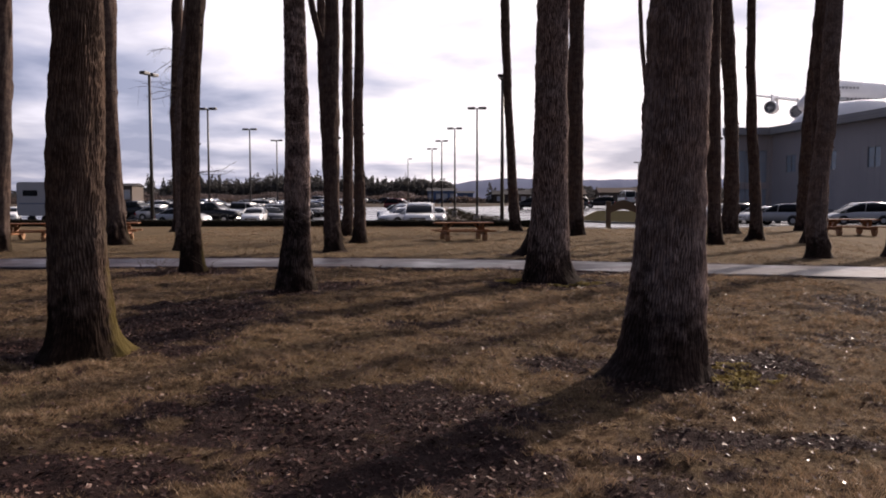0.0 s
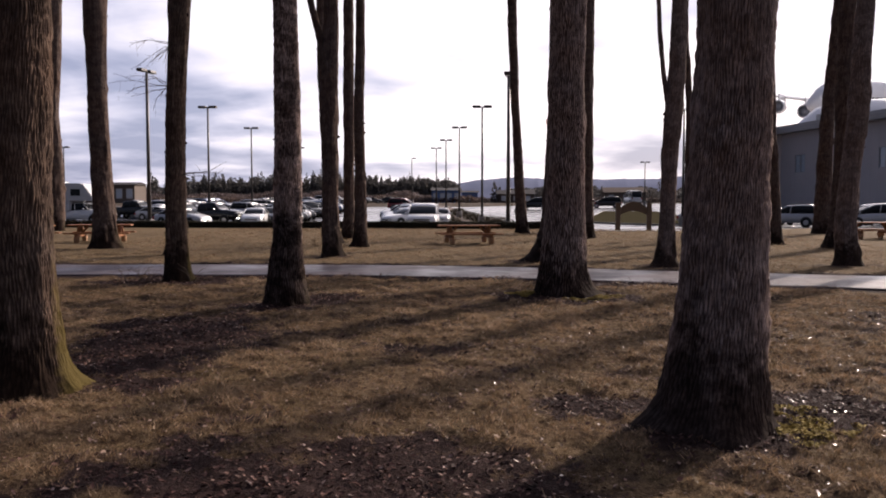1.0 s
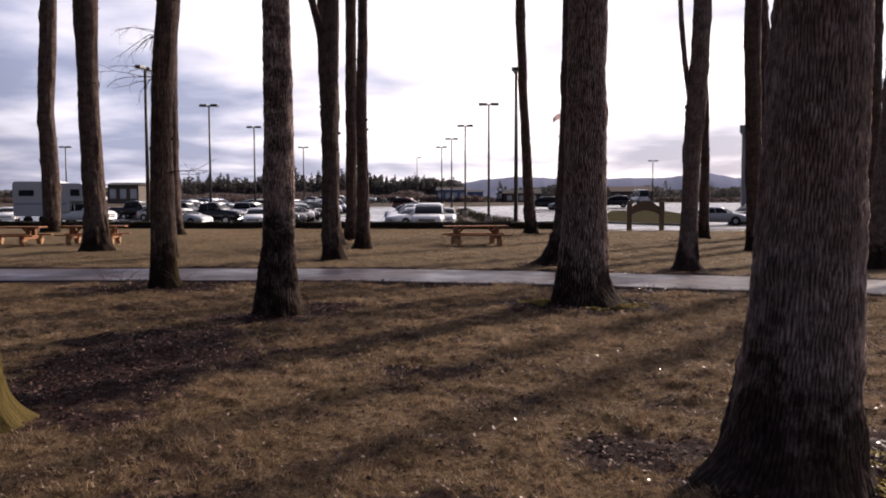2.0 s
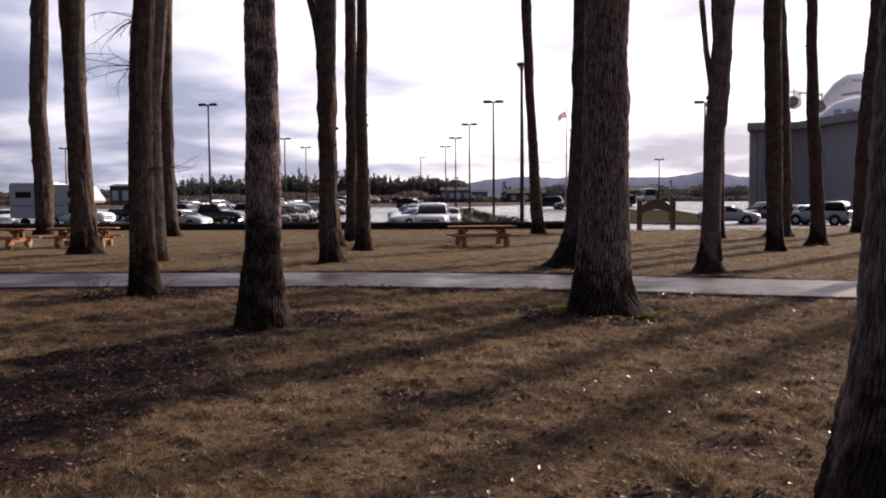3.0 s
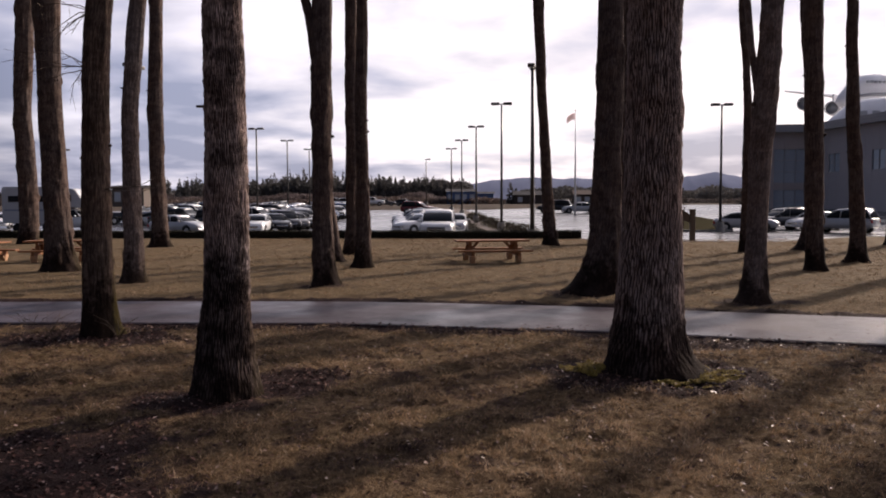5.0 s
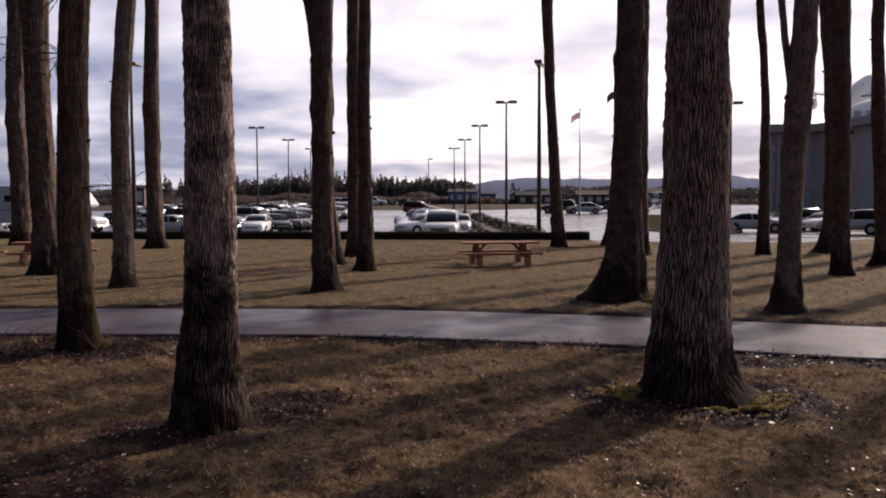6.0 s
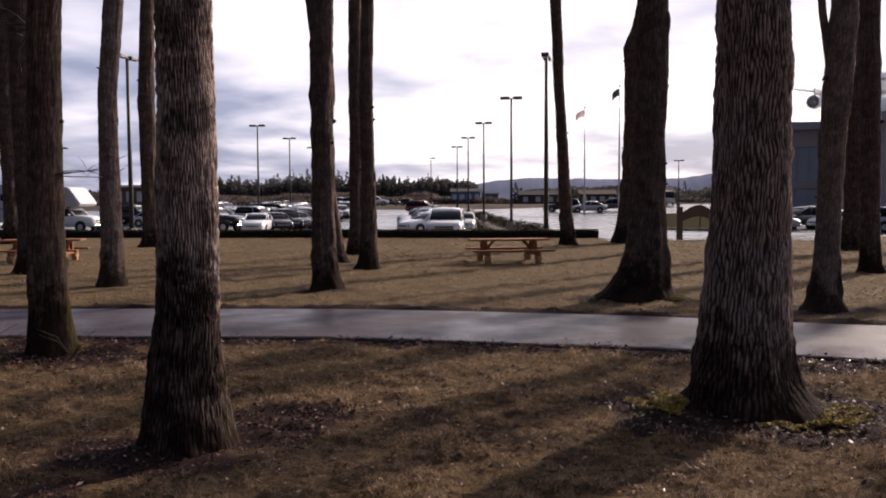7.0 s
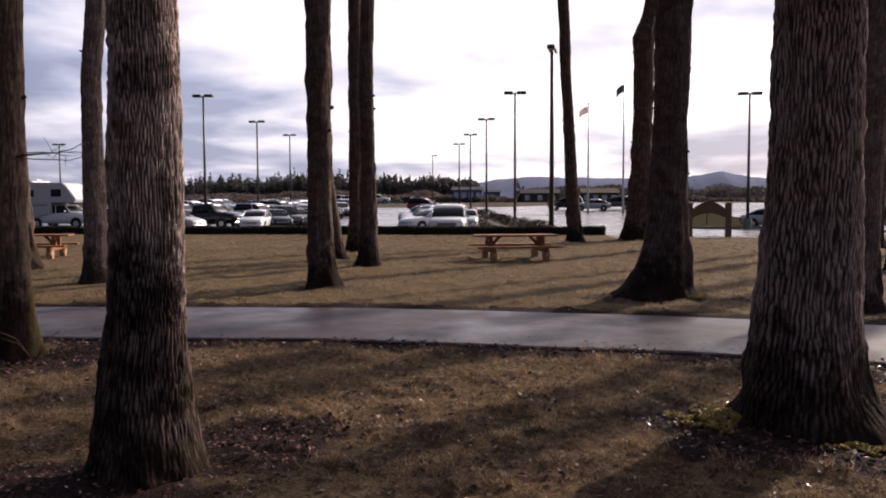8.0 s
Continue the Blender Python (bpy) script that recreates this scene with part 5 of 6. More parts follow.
rng = np.random.RandomState(5)
for i in range(13):
    y = 60.2 + i * 2.9
    mound(-0.7 - 0.185 * (y - 60) + rng.uniform(-0.25, 0.25), y, rng.uniform(1.0, 1.35), rng.uniform(1.1, 1.5), rng.uniform(0.6, 0.8), 40 + i)
for i in range(9):
    y = 64 + i * 4.8
    mound(-3.9 - 0.185 * (y - 64) + rng.uniform(-0.3, 0.3), y, 0.6, 0.6, rng.uniform(0.35, 0.6), 70 + i, 350)


def sapling(x, y, h, seed, label):
    t = empty("sapling", pose(x, y, float(lot_z(y)) + 0.13), label, "tree", "saplings in the car park")
    r = np.random.RandomState(seed)
    tube("trunk", [(0, 0, 0), (0.03, 0, h * 0.5), (0.0, 0.02, h)], [0.045, 0.03, 0.008], 6, M_TWIG, t)
    for k in range(9):
        z = h * r.uniform(0.25, 0.85)
        a = r.uniform(0, 6.28)
        ln = h * r.uniform(0.15, 0.32)
        tube("branch", [(0.02, 0, z), (math.cos(a) * ln * 0.5, math.sin(a) * ln * 0.5, z + ln * 0.6), (math.cos(a) * ln * 0.8, math.sin(a) * ln * 0.8, z + ln * 1.1)], [0.016, 0.01, 0.004], 4, M_TWIG, t)
    return t


sapling(-0.35, 57.4, 2.3, 3, "thin bare sapling beside a lamp post")
sapling(11.6, 73.0, 2.6, 4, "thin bare sapling on a grass island")

# grass island with a kerb beside the drive
island = [(6.0, 76.0), (9.4, 69.6), (12.6, 67.4), (14.6, 69.6), (17.5, 82), (17, 104), (10.5, 104)]
tagged(flat_slab("grass_island", island, lot_top - 0.1, lot_top + 0.15, M_ISLAND, 0.05), "kerbed island of winter grass beside the drive", "grass island", "", "structure")
kerb_line(island + island[:1], "concrete kerb round a grass island", lot_top + 0.16)


# ---- museum building ----
def panel_material(name, colour):
    k = Mat(name)
    br = k.noise(0.25, 4.0, 0.5)
    fine = k.noise(5.0, 4.0, 0.6, (1, 1, 0.15))
    k.put("Base Color", k.mix(br, tuple(c * 0.85 for c in colour), k.mix(fine, colour, tuple(c * 1.12 for c in colour)))).put("Roughness", 0.62)
    return k.m


M_WALL = panel_material("grey_cladding", (0.47, 0.43, 0.43))
M_WALL2 = panel_material("brown_cladding", (0.50, 0.43, 0.40))
M_FASCIA = panel_material("roof_fascia", (0.34, 0.33, 0.33))
# pale blue stands in for the sky's reflection in the panes
M_SKY_PANE = simple("sky_tinted_glass", (0.48, 0.53, 0.58), 0.06, 0.35)

museum = empty("museum", pose(0, 0, 0), "large grey clad museum hall with a projecting flat roof", "building")


def wall_run(a, b, z0, z1, openings, material, thick=0.4):
    """A wall from a to b, with real openings (start, end, low, high along it), clad in separate panels; window panes sit in the openings."""
    a, b = Vector((*a, 0)), Vector((*b, 0))
    length = (b - a).length
    m = Matrix.Translation(a) @ Matrix.Rotation(math.atan2((b - a).y, (b - a).x), 4, "Z")
    cuts = sorted({0.0, length, *(v for o in openings for v in o[:2]), *np.arange(3.0, length - 1.0, 3.0).tolist()})
    for u0, u1 in zip(cuts, cuts[1:]):
        if u1 - u0 < 0.02:
            continue
        mid = (u0 + u1) / 2
        bands, z = [], z0
        for o in sorted((o for o in openings if o[0] <= mid <= o[1]), key=lambda o: o[2]):
            bands.append((z, o[2]))
            z = o[3]
        bands.append((z, z1))
        for lo, hi in bands:
            if hi - lo > 0.02:
                bm = box_bm(u0 + 0.012, u1 - 0.012, 0.0, thick, lo, hi, 0.012)
                bm.transform(m)
                part("wall_panel", bm, material, museum)
    for u0, u1, lo, hi in openings:
        bm = box_bm(u0 + 0.05, u1 - 0.05, 0.18, 0.22, lo + 0.05, hi - 0.05)
        bm.transform(m)
        w = part("window", bm, M_SKY_PANE, museum, "window with reflected sky in its pale colour")
        n = max(1, round((u1 - u0) / 1.5))
        k = max(1, round((hi - lo) / 1.6))
        for i in range(n + 1):
            u = u0 + (u1 - u0) * i / n
            bm = box_bm(u - 0.05, u + 0.05, 0.08, 0.30, lo, hi)
            bm.transform(m)
            part("mullion", bm, M_FASCIA, w, "pale window frame")
        for i in range(k + 1):
            z = lo + (hi - lo) * i / k
            bm = box_bm(u0 + 0.05, u1 - 0.05, 0.10, 0.28, z - 0.05, z + 0.05)
            bm.transform(m)
            part("transom", bm, M_FASCIA, w, "pale window frame")


K0, K1, K2, K3 = (33.0, 131.0), (40.0, 131.0), (46.4, 105.0), (52.0, 66.0)
wall_run(K0, K1, 0.0, 12.0, [(0.38, 1.05, 0.4, 3.2), (0.38, 1.05, 4.6, 10.2), (1.55, 6.3, 4.6, 9.6), (1.55, 6.3, 0.4, 3.6)], M_WALL2)
wall_run(K1, K2, 0.0, 12.0, [(4.0, 6.6, 6.0, 8.6), (13.5, 16.1, 6.0, 8.6), (22.5, 25.0, 6.0, 8.6)], M_WALL)
wall_run(K2, K3, 0.0, 12.0, [(4.0, 6.5, 6.6, 9.4), (14.0, 16.5, 6.6, 9.4), (24.0, 26.5, 6.6, 9.4)], M_WALL)
wall_run((73.5, 258.0), K0, 0.0, 12.0, [(128.0, 131.5, 3.4, 9.8)], M_WALL2)
wall_run(K3, (110.0, 66.0), 0.0, 12.0, [], M_WALL)
for s, dx in ((33.15, 0), (34.3, 0), (39.85, 0)):
    part("pilaster", box_bm(s - 0.25, s + 0.25, 130.72, 131.30, 0.0, 12.0, 0.03), M_WALL2, museum, "brown pilaster")
roof_line = [(32.2, 129.8), (39.2, 129.7), (45.2, 104.6), (50.8, 65.0), (111, 65.0), (150, 260), (72.5, 260)]
roof = flat_slab("roof", roof_line, 12.0, 13.1, M_FASCIA, 0.04, False)
roof.parent = museum
tagged(roof, "pale grey projecting roof edge")
for z in (12.35, 12.75):
    for a, b in zip(roof_line[:4], roof_line[1:4]):
        v = Vector((b[0] - a[0], b[1] - a[1], 0))
        bm = box_bm(0.02, v.length - 0.02, -0.025, -0.003, z - 0.02, z + 0.02)
        bm.transform(Matrix.Translation((*a, 0)) @ Matrix.Rotation(math.atan2(v.y, v.x), 4, "Z"))
        part("flashing", bm, M_WALL, roof)

# ---- airliner standing on the roof ----
M_PLANE = simple("aircraft_white", (0.82, 0.82, 0.83), 0.35, 0.0, 0.05, 0.8)
M_PLANEGREY = simple("aircraft_grey", (0.35, 0.36, 0.38), 0.4)


def swept_wing(p, s, m):
    """One swept wing with two hung engines; s is -1 for the right-hand wing, m places it under its parent."""
    bm = bmesh.new()
    prof = lambda c, t: [(0, 0), (-0.15 * c, t), (-0.5 * c, t * 0.9), (-c, 0.0), (-0.5 * c, -t * 0.5), (-0.12 * c, -t * 0.6)]
    rings = []
    for yy, xx, zz, c, t in ((2.8, -20.0, -1.4, 14.0, 0.9), (12.0, -28.0, 0.8, 8.5, 0.5), (30.0, -42.0, 5.2, 4.0, 0.22)):
        rings.append([bm.verts.new((xx + a, s * yy, zz + b)) for a, b in prof(c, t)])
    for a, b in zip(rings, rings[1:]):
        for j in range(6):
            bm.faces.new((a[j], a[(j + 1) % 6], b[(j + 1) % 6], b[j]))
    bm.faces.new(rings[0])
    bm.faces.new(rings[-1][::-1])
    bm.transform(m)
    wing = part("wing", bm, M_PLANE, p)
    for yy, xx, zz in ((11.8, -22.5, -2.3), (21.0, -30.5, 0.2)):
        e = loft([xx, xx - 0.3, xx - 1.6, xx - 3.2], [[(s * yy + r * math.cos(2 * math.pi * i / 18), zz + r * math.sin(2 * math.pi * i / 18)) for i in range(18)] for r in (1.45, 1.66, 1.72, 1.30)], cap=False)
        e.transform(m)
        eng = part("engine", e, M_PLANE, wing, "round white engine cowl")
        eng.modifiers.new("thick", "SOLIDIFY").thickness = 0.12
        core = loft([xx - 0.7, xx - 3.0, xx - 4.6, xx - 5.4], [[(s * yy + r * math.cos(2 * math.pi * i / 14), zz + r * math.sin(2 * math.pi * i / 14)) for i in range(14)] for r in (1.40, 1.02, 0.80, 0.20)])
        core.transform(m)
        part("engine_core", core, M_PLANEGREY, wing, "dark engine core")
        hung = box_bm(xx - 5.5, xx - 0.9, s * yy - 0.15, s * yy + 0.15, zz + 1.4, zz + 3.3, 0.05)
        hung.transform(m)
        part("pylon", hung, M_PLANE, wing)


def airliner(x, y, z, heading):
    """A wide-bodied four-engined airliner with a humped upper deck; nose towards +x."""
    p = empty("airliner", pose(x, y, z, 0, 0, heading), "white four-engined jumbo airliner mounted on the museum roof", "aircraft")
    n = 20

    def ring(r, zc, hump):
        out = []
        for i in range(n):
            a = 2 * math.pi * i / n
            h = max(0.0, math.sin(a)) ** 0.7 * hump
            out.append((r * math.cos(a) * (1 - 0.12 * max(0, math.sin(a)) * min(1, hump)), zc + r * math.sin(a) + h))
        return out

    st = [(0.0, 0.2, -0.6, 0.0), (-0.8, 1.1, -0.45, 0.2), (-2.5, 2.1, -0.2, 0.9), (-5.0, 2.9, 0.0, 1.6), (-8.0, 3.25, 0.0, 1.7), (-20, 3.25, 0.0, 1.6), (-26, 3.25, 0.0, 0.3), (-50, 3.25, 0.0, 0.0), (-62, 2.1, 0.8, 0.0), (-69, 0.6, 1.8, 0.0)]
    part("fuselage", loft([s[0] for s in st], [ring(*s[1:]) for s in st]), M_PLANE, p)
    for s in (-1, 1):
        # dark line along the side, following the hull
        vs, fs = [], []
        for i, (x0, r, zc, hump) in enumerate(st[2:8]):
            for a in (0.02, 0.08, 0.14):
                h = math.sin(a) ** 0.7 * hump
                vs.append((x0, s * (r * math.cos(a) * (1 - 0.12 * math.sin(a) * min(1, hump)) + 0.05), zc + r * math.sin(a) + h))
            if i:
                for j in range(2):
                    fs.append((i * 3 - 3 + j, i * 3 + j, i * 3 + 1 + j, i * 3 - 2 + j))
        line = part("cheatline", mesh_from("cheatline", vs, fs, M_PLANEGREY, True), M_PLANEGREY, p, "grey line along the fuselage")
        line.modifiers.new("thick", "SOLIDIFY").thickness = 0.04
        for k in range(3):
            y0, y1 = sorted((s * (0.12 + 0.5 * k), s * (0.52 + 0.5 * k)))
            part("cockpit_window", box_bm(-3.35 - 0.22 * k, -2.75 - 0.22 * k, y0, y1, 2.05, 2.55, 0.05), M_GLASS, p, "dark cockpit window")
    for s in (-1, 1):
        swept_wing(p, s, Matrix())
    fin = bmesh.new()
    f = fin.faces.new([fin.verts.new(v) for v in ((-54, -0.2, 3.0), (-64, -0.2, 13.5), (-68.5, -0.2, 13.5), (-66, -0.2, 3.0))])
    r = bmesh.ops.extrude_face_region(fin, geom=[f])
    bmesh.ops.translate(fin, vec=(0, 0.4, 0), verts=[v for v in r["geom"] if isinstance(v, bmesh.types.BMVert)])
    part("tail_fin", fin, M_PLANE, p)
    for s in (-1, 1):
        y0, y1 = sorted((s * 3.23, s * 3.30))
        for i in range(22):
            part("cabin_window", box_bm(-9.0 - i * 0.95, -8.7 - i * 0.95, y0, y1, 0.45, 0.85), M_GLASS, p)
        for i in range(9):
            part("name_bar", box_bm(-5.2 - i * 0.85, -4.7 - i * 0.85, *sorted((s * 2.3, s * 2.62)), 2.75, 3.2), M_PLANEGREY, p, "grey bar of lettering")
    for sx, s in ((-22, -1), (-22, 1), (-6, 0)):
        part("support", box_bm(sx - 0.4, sx + 0.4, s * 2.2 - 0.4, s * 2.2 + 0.4, -8.61, -2.6), M_PLANEGREY, p)
    return p


airliner(57.2, 171.5, 21.7, 197)

# a lower white aircraft body in front of the airliner
def roof_aircraft():
    t = empty("roof_aircraft", pose(0, 0, 13.11), "white aircraft body with wing and engines on the museum roof", "aircraft")
    st = [(50.6, 0.8, 1.4), (52.2, 2.2, 3.6), (55.0, 3.0, 6.0), (58.0, 3.2, 7.0), (64.0, 3.2, 7.6), (76.0, 3.2, 8.0)]
    ring = [(math.cos(math.pi * i / 12), math.sin(math.pi * i / 12)) for i in range(13)]
    secs = [[(160.0 + d * a, h * b ** 0.8) for a, b in ring] for _, d, h in st]
    part("fuselage", loft([s[0] for s in st], secs), M_PLANE, t)
    swept_wing(t, -1, pose(0, 0, 13.11).inverted() @ pose(62.4, 176.0, 25.4, 0, 0, 233))
    for i in range(7):
        x = 54.2 + i * 2.1
        part("window", box_bm(x, x + 1.1, 156.76, 157.2, 3.4, 4.6), M_PLANEGREY, t, "grey cabin window")
    part("ledge", box_bm(56.8, 61.0, 156.3, 157.0, 2.3, 2.8, 0.05), M_PLANE, t)
    return t


roof_aircraft()

# ---- distant houses and sheds ----
def shed(name, x, y, w, d, h, roof_h, turn, wall, top, label, n=3):
    t = empty(name, pose(x, y, float(lot_z(y)) - 0.28, 0, 0, turn), label, "building", "distant buildings")
    part("wall", box_bm(-w / 2, w / 2, -d / 2, d / 2, 0, h, 0.03), wall, t)
    bm = bmesh.new()
    vs = [bm.verts.new(v) for v in ((-w / 2 - 0.4, -d / 2 - 0.4, h), (w / 2 + 0.4, -d / 2 - 0.4, h), (w / 2 + 0.4, d / 2 + 0.4, h), (-w / 2 - 0.4, d / 2 + 0.4, h), (-w / 2 - 0.4, 0, h + roof_h), (w / 2 + 0.4, 0, h + roof_h))]
    for f in ((0, 1, 5, 4), (2, 3, 4, 5), (0, 4, 3), (1, 2, 5), (3, 2, 1, 0)):
        bm.faces.new([vs[i] for i in f])
    part("roof", bm, top, t)
    for i in range(n):
        u = -w / 2 + w * (i + 0.5) / n
        win = part("window", box_bm(u - 0.6, u + 0.6, -d / 2 - 0.05, -d / 2 + 0.02, h * 0.35, h * 0.75), M_SKY_PANE, t)
        part("frame", box_bm(u - 0.72, u + 0.72, -d / 2 - 0.035, -d / 2 + 0.01, h * 0.3, h * 0.8), M_FASCIA, win)
    return t


M_BLUE = simple("blue_sheeting", (0.07, 0.13, 0.27), 0.6)
M_SHEDROOF = simple("grey_sheet_roof", (0.055, 0.052, 0.052), 0.7)
M_CREAM = simple("cream_plaster", (0.115, 0.096, 0.084), 0.8)
M_DARKWALL = simple("dark_timber_wall", (0.075, 0.060, 0.054), 0.8)
M_BROWNROOF = simple("brown_roof", (0.10, 0.075, 0.062), 0.8)
shed("warehouse", -24.2, 258, 9, 10, 4.2, 0.9, 4, M_BLUE, M_SHEDROOF, "blue walled warehouse with a grey roof", 4)
shed("warehouse", -17.0, 262, 5.2, 8, 3.6, 0.6, 4, M_BLUE, M_SHEDROOF, "small blue shed with a pale rounded roof", 1)
shed("house", -92.6, 182, 7, 8, 4.6, 0.6, 8, M_CREAM, M_SHEDROOF, "cream flat-roofed house beyond the car park", 3)
shed("house", 15.0, 246, 10, 8, 3.0, 1.3, 2, M_DARKWALL, M_BROWNROOF, "low brown house with a hipped roof", 4)
shed("house", -2.0, 250, 11, 8, 3.0, 1.2, 2, M_DARKWALL, M_SHEDROOF, "low dark shed far across the car park", 3)
shed("house", 30.0, 245, 12, 8, 3.4, 1.5, 2, M_CREAM, M_BROWNROOF, "low cream house at the far side", 3)


# ---- brush, woods and hills ----
def brush_band(name, x0, x1, y, depth, h, n, seed, material, label, size=0.5):
    rg = np.random.RandomState(seed)
    x = rg.uniform(x0, x1, n)
    top = h * (0.55 + 0.9 * fbm(x * 0.11, np.full(n, seed * 3.1), 0, seed, 4))
    z = rg.rand(n) ** 0.8 * top
    c = np.stack([x, y + rg.uniform(0, depth, n), z], 1)
    nor = np.tile((0.0, -1.0, 0.4), (n, 1))
    o = leaf_cloud(name, c, nor, size, material, seed)
    return tagged(o, label, "bushes", "", "stuff")


M_BRUSH = hedge_material("winter_brush", (0.085, 0.064, 0.058), (0.135, 0.102, 0.088), 0.35)
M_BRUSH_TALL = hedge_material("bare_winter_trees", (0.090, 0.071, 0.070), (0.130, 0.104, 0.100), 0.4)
M_BRUSH_DARK = hedge_material("dark_winter_brush", (0.060, 0.050, 0.048), (0.088, 0.073, 0.068), 0.4)
brush_band("brush", -190, -12, 251, 16, 3.0, 26000, 6, M_BRUSH, "brown winter scrub along the far edge of the car park")
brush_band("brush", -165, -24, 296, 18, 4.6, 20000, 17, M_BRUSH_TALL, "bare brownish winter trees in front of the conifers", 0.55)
brush_band("brush", -12, 150, 252, 14, 2.6, 24000, 7, M_BRUSH_DARK, "brown winter scrub and fields far across the car park")


def conifer_arrays(x, y, h, w, rg, k):
    """Needle sprays over a cone of drooping tiers, thinner towards the tip."""
    u = 1 - np.sqrt(rg.rand(k)) * 0.98
    a = rg.uniform(0, 2 * math.pi, k)
    tier = 0.8 + 0.25 * np.sin(u * rg.uniform(24, 40) + rg.rand() * 6)
    r = w * (1 - u) ** 0.95 * tier * rg.uniform(0.35, 1.0, k) ** 0.6 + 0.05
    c = np.stack([x + r * np.cos(a), y + r * np.sin(a), 0.3 + u * (h - 0.3)], 1)
    nor = np.stack([np.cos(a), np.sin(a), np.full(k, -0.2)], 1)
    return c, nor


def woods(name, spots, seed, label, k=260, size=0.62):
    rg = np.random.RandomState(seed)
    cs, ns, vs, fs = [], [], [], []
    for x, y, h in spots:
        c, nrm = conifer_arrays(x, y, h, h * rg.uniform(0.15, 0.24) + 0.6, rg, k)
        cs.append(c)
        ns.append(nrm)
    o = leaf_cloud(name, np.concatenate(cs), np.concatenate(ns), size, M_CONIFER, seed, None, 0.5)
    return tagged(o, label, "woods", "", "stuff")


rg = np.random.RandomState(9)
spots = []
for i in range(480):
    x = rg.uniform(-150, -28)
    base = np.interp(x, [-150, -135, -120, -105, -85, -60, -40, -28], [11.5, 13, 11.5, 14.0, 13.5, 12.5, 11.5, 9.0])
    spots.append((x, rg.uniform(325, 352), base * rg.uniform(0.72, 1.08) * (1.14 if rg.rand() < 0.15 else 1.0)))
for i in range(10):
    spots.append((rg.uniform(-155, -133), rg.uniform(300, 322), rg.uniform(9, 14)))
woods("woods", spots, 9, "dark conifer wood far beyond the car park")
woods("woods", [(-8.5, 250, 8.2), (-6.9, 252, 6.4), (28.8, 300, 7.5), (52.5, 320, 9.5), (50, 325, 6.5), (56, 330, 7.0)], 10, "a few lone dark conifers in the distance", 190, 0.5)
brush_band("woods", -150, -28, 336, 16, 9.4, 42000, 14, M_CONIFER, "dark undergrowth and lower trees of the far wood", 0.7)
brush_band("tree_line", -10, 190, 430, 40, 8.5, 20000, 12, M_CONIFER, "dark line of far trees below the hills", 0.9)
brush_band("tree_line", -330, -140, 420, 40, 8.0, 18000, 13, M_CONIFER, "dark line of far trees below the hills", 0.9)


def hills(name, y, crest, material, label, seed):
    xs = np.linspace(-1600, 1900, 900)
    h = np.interp(xs, [c[0] for c in crest], [c[1] for c in crest]) * (1 + (fbm(xs * 0.012, np.full(900, seed), 0, seed, 4) - 0.5) * 0.22) + (fbm(xs * 0.09, np.full(900, seed + 2.0), 0, seed + 5, 3) - 0.5) * 2.2
    V, F = [], []
    for x, z in zip(xs, h):
        V += [(x, y - 260, -2), (x, y - 90, z * 0.55), (x, y, z), (x, y + 260, -2)]
    for i in range(899):
        for j in range(3):
            F.append((i * 4 + j, (i + 1) * 4 + j, (i + 1) * 4 + j + 1, i * 4 + j + 1))
    o = new(name, mesh_from(name, V, F, material, True))
    return tagged(o, label, "hills", "", "structure")


# the blue of distance haze is painted into the base colour
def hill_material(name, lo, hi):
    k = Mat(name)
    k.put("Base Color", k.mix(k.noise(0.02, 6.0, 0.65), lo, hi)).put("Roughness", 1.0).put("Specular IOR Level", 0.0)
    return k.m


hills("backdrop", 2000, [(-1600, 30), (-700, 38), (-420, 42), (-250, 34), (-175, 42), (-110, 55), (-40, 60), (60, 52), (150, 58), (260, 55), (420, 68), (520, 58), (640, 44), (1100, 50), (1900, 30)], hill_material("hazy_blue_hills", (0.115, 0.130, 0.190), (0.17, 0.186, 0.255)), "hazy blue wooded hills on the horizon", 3)


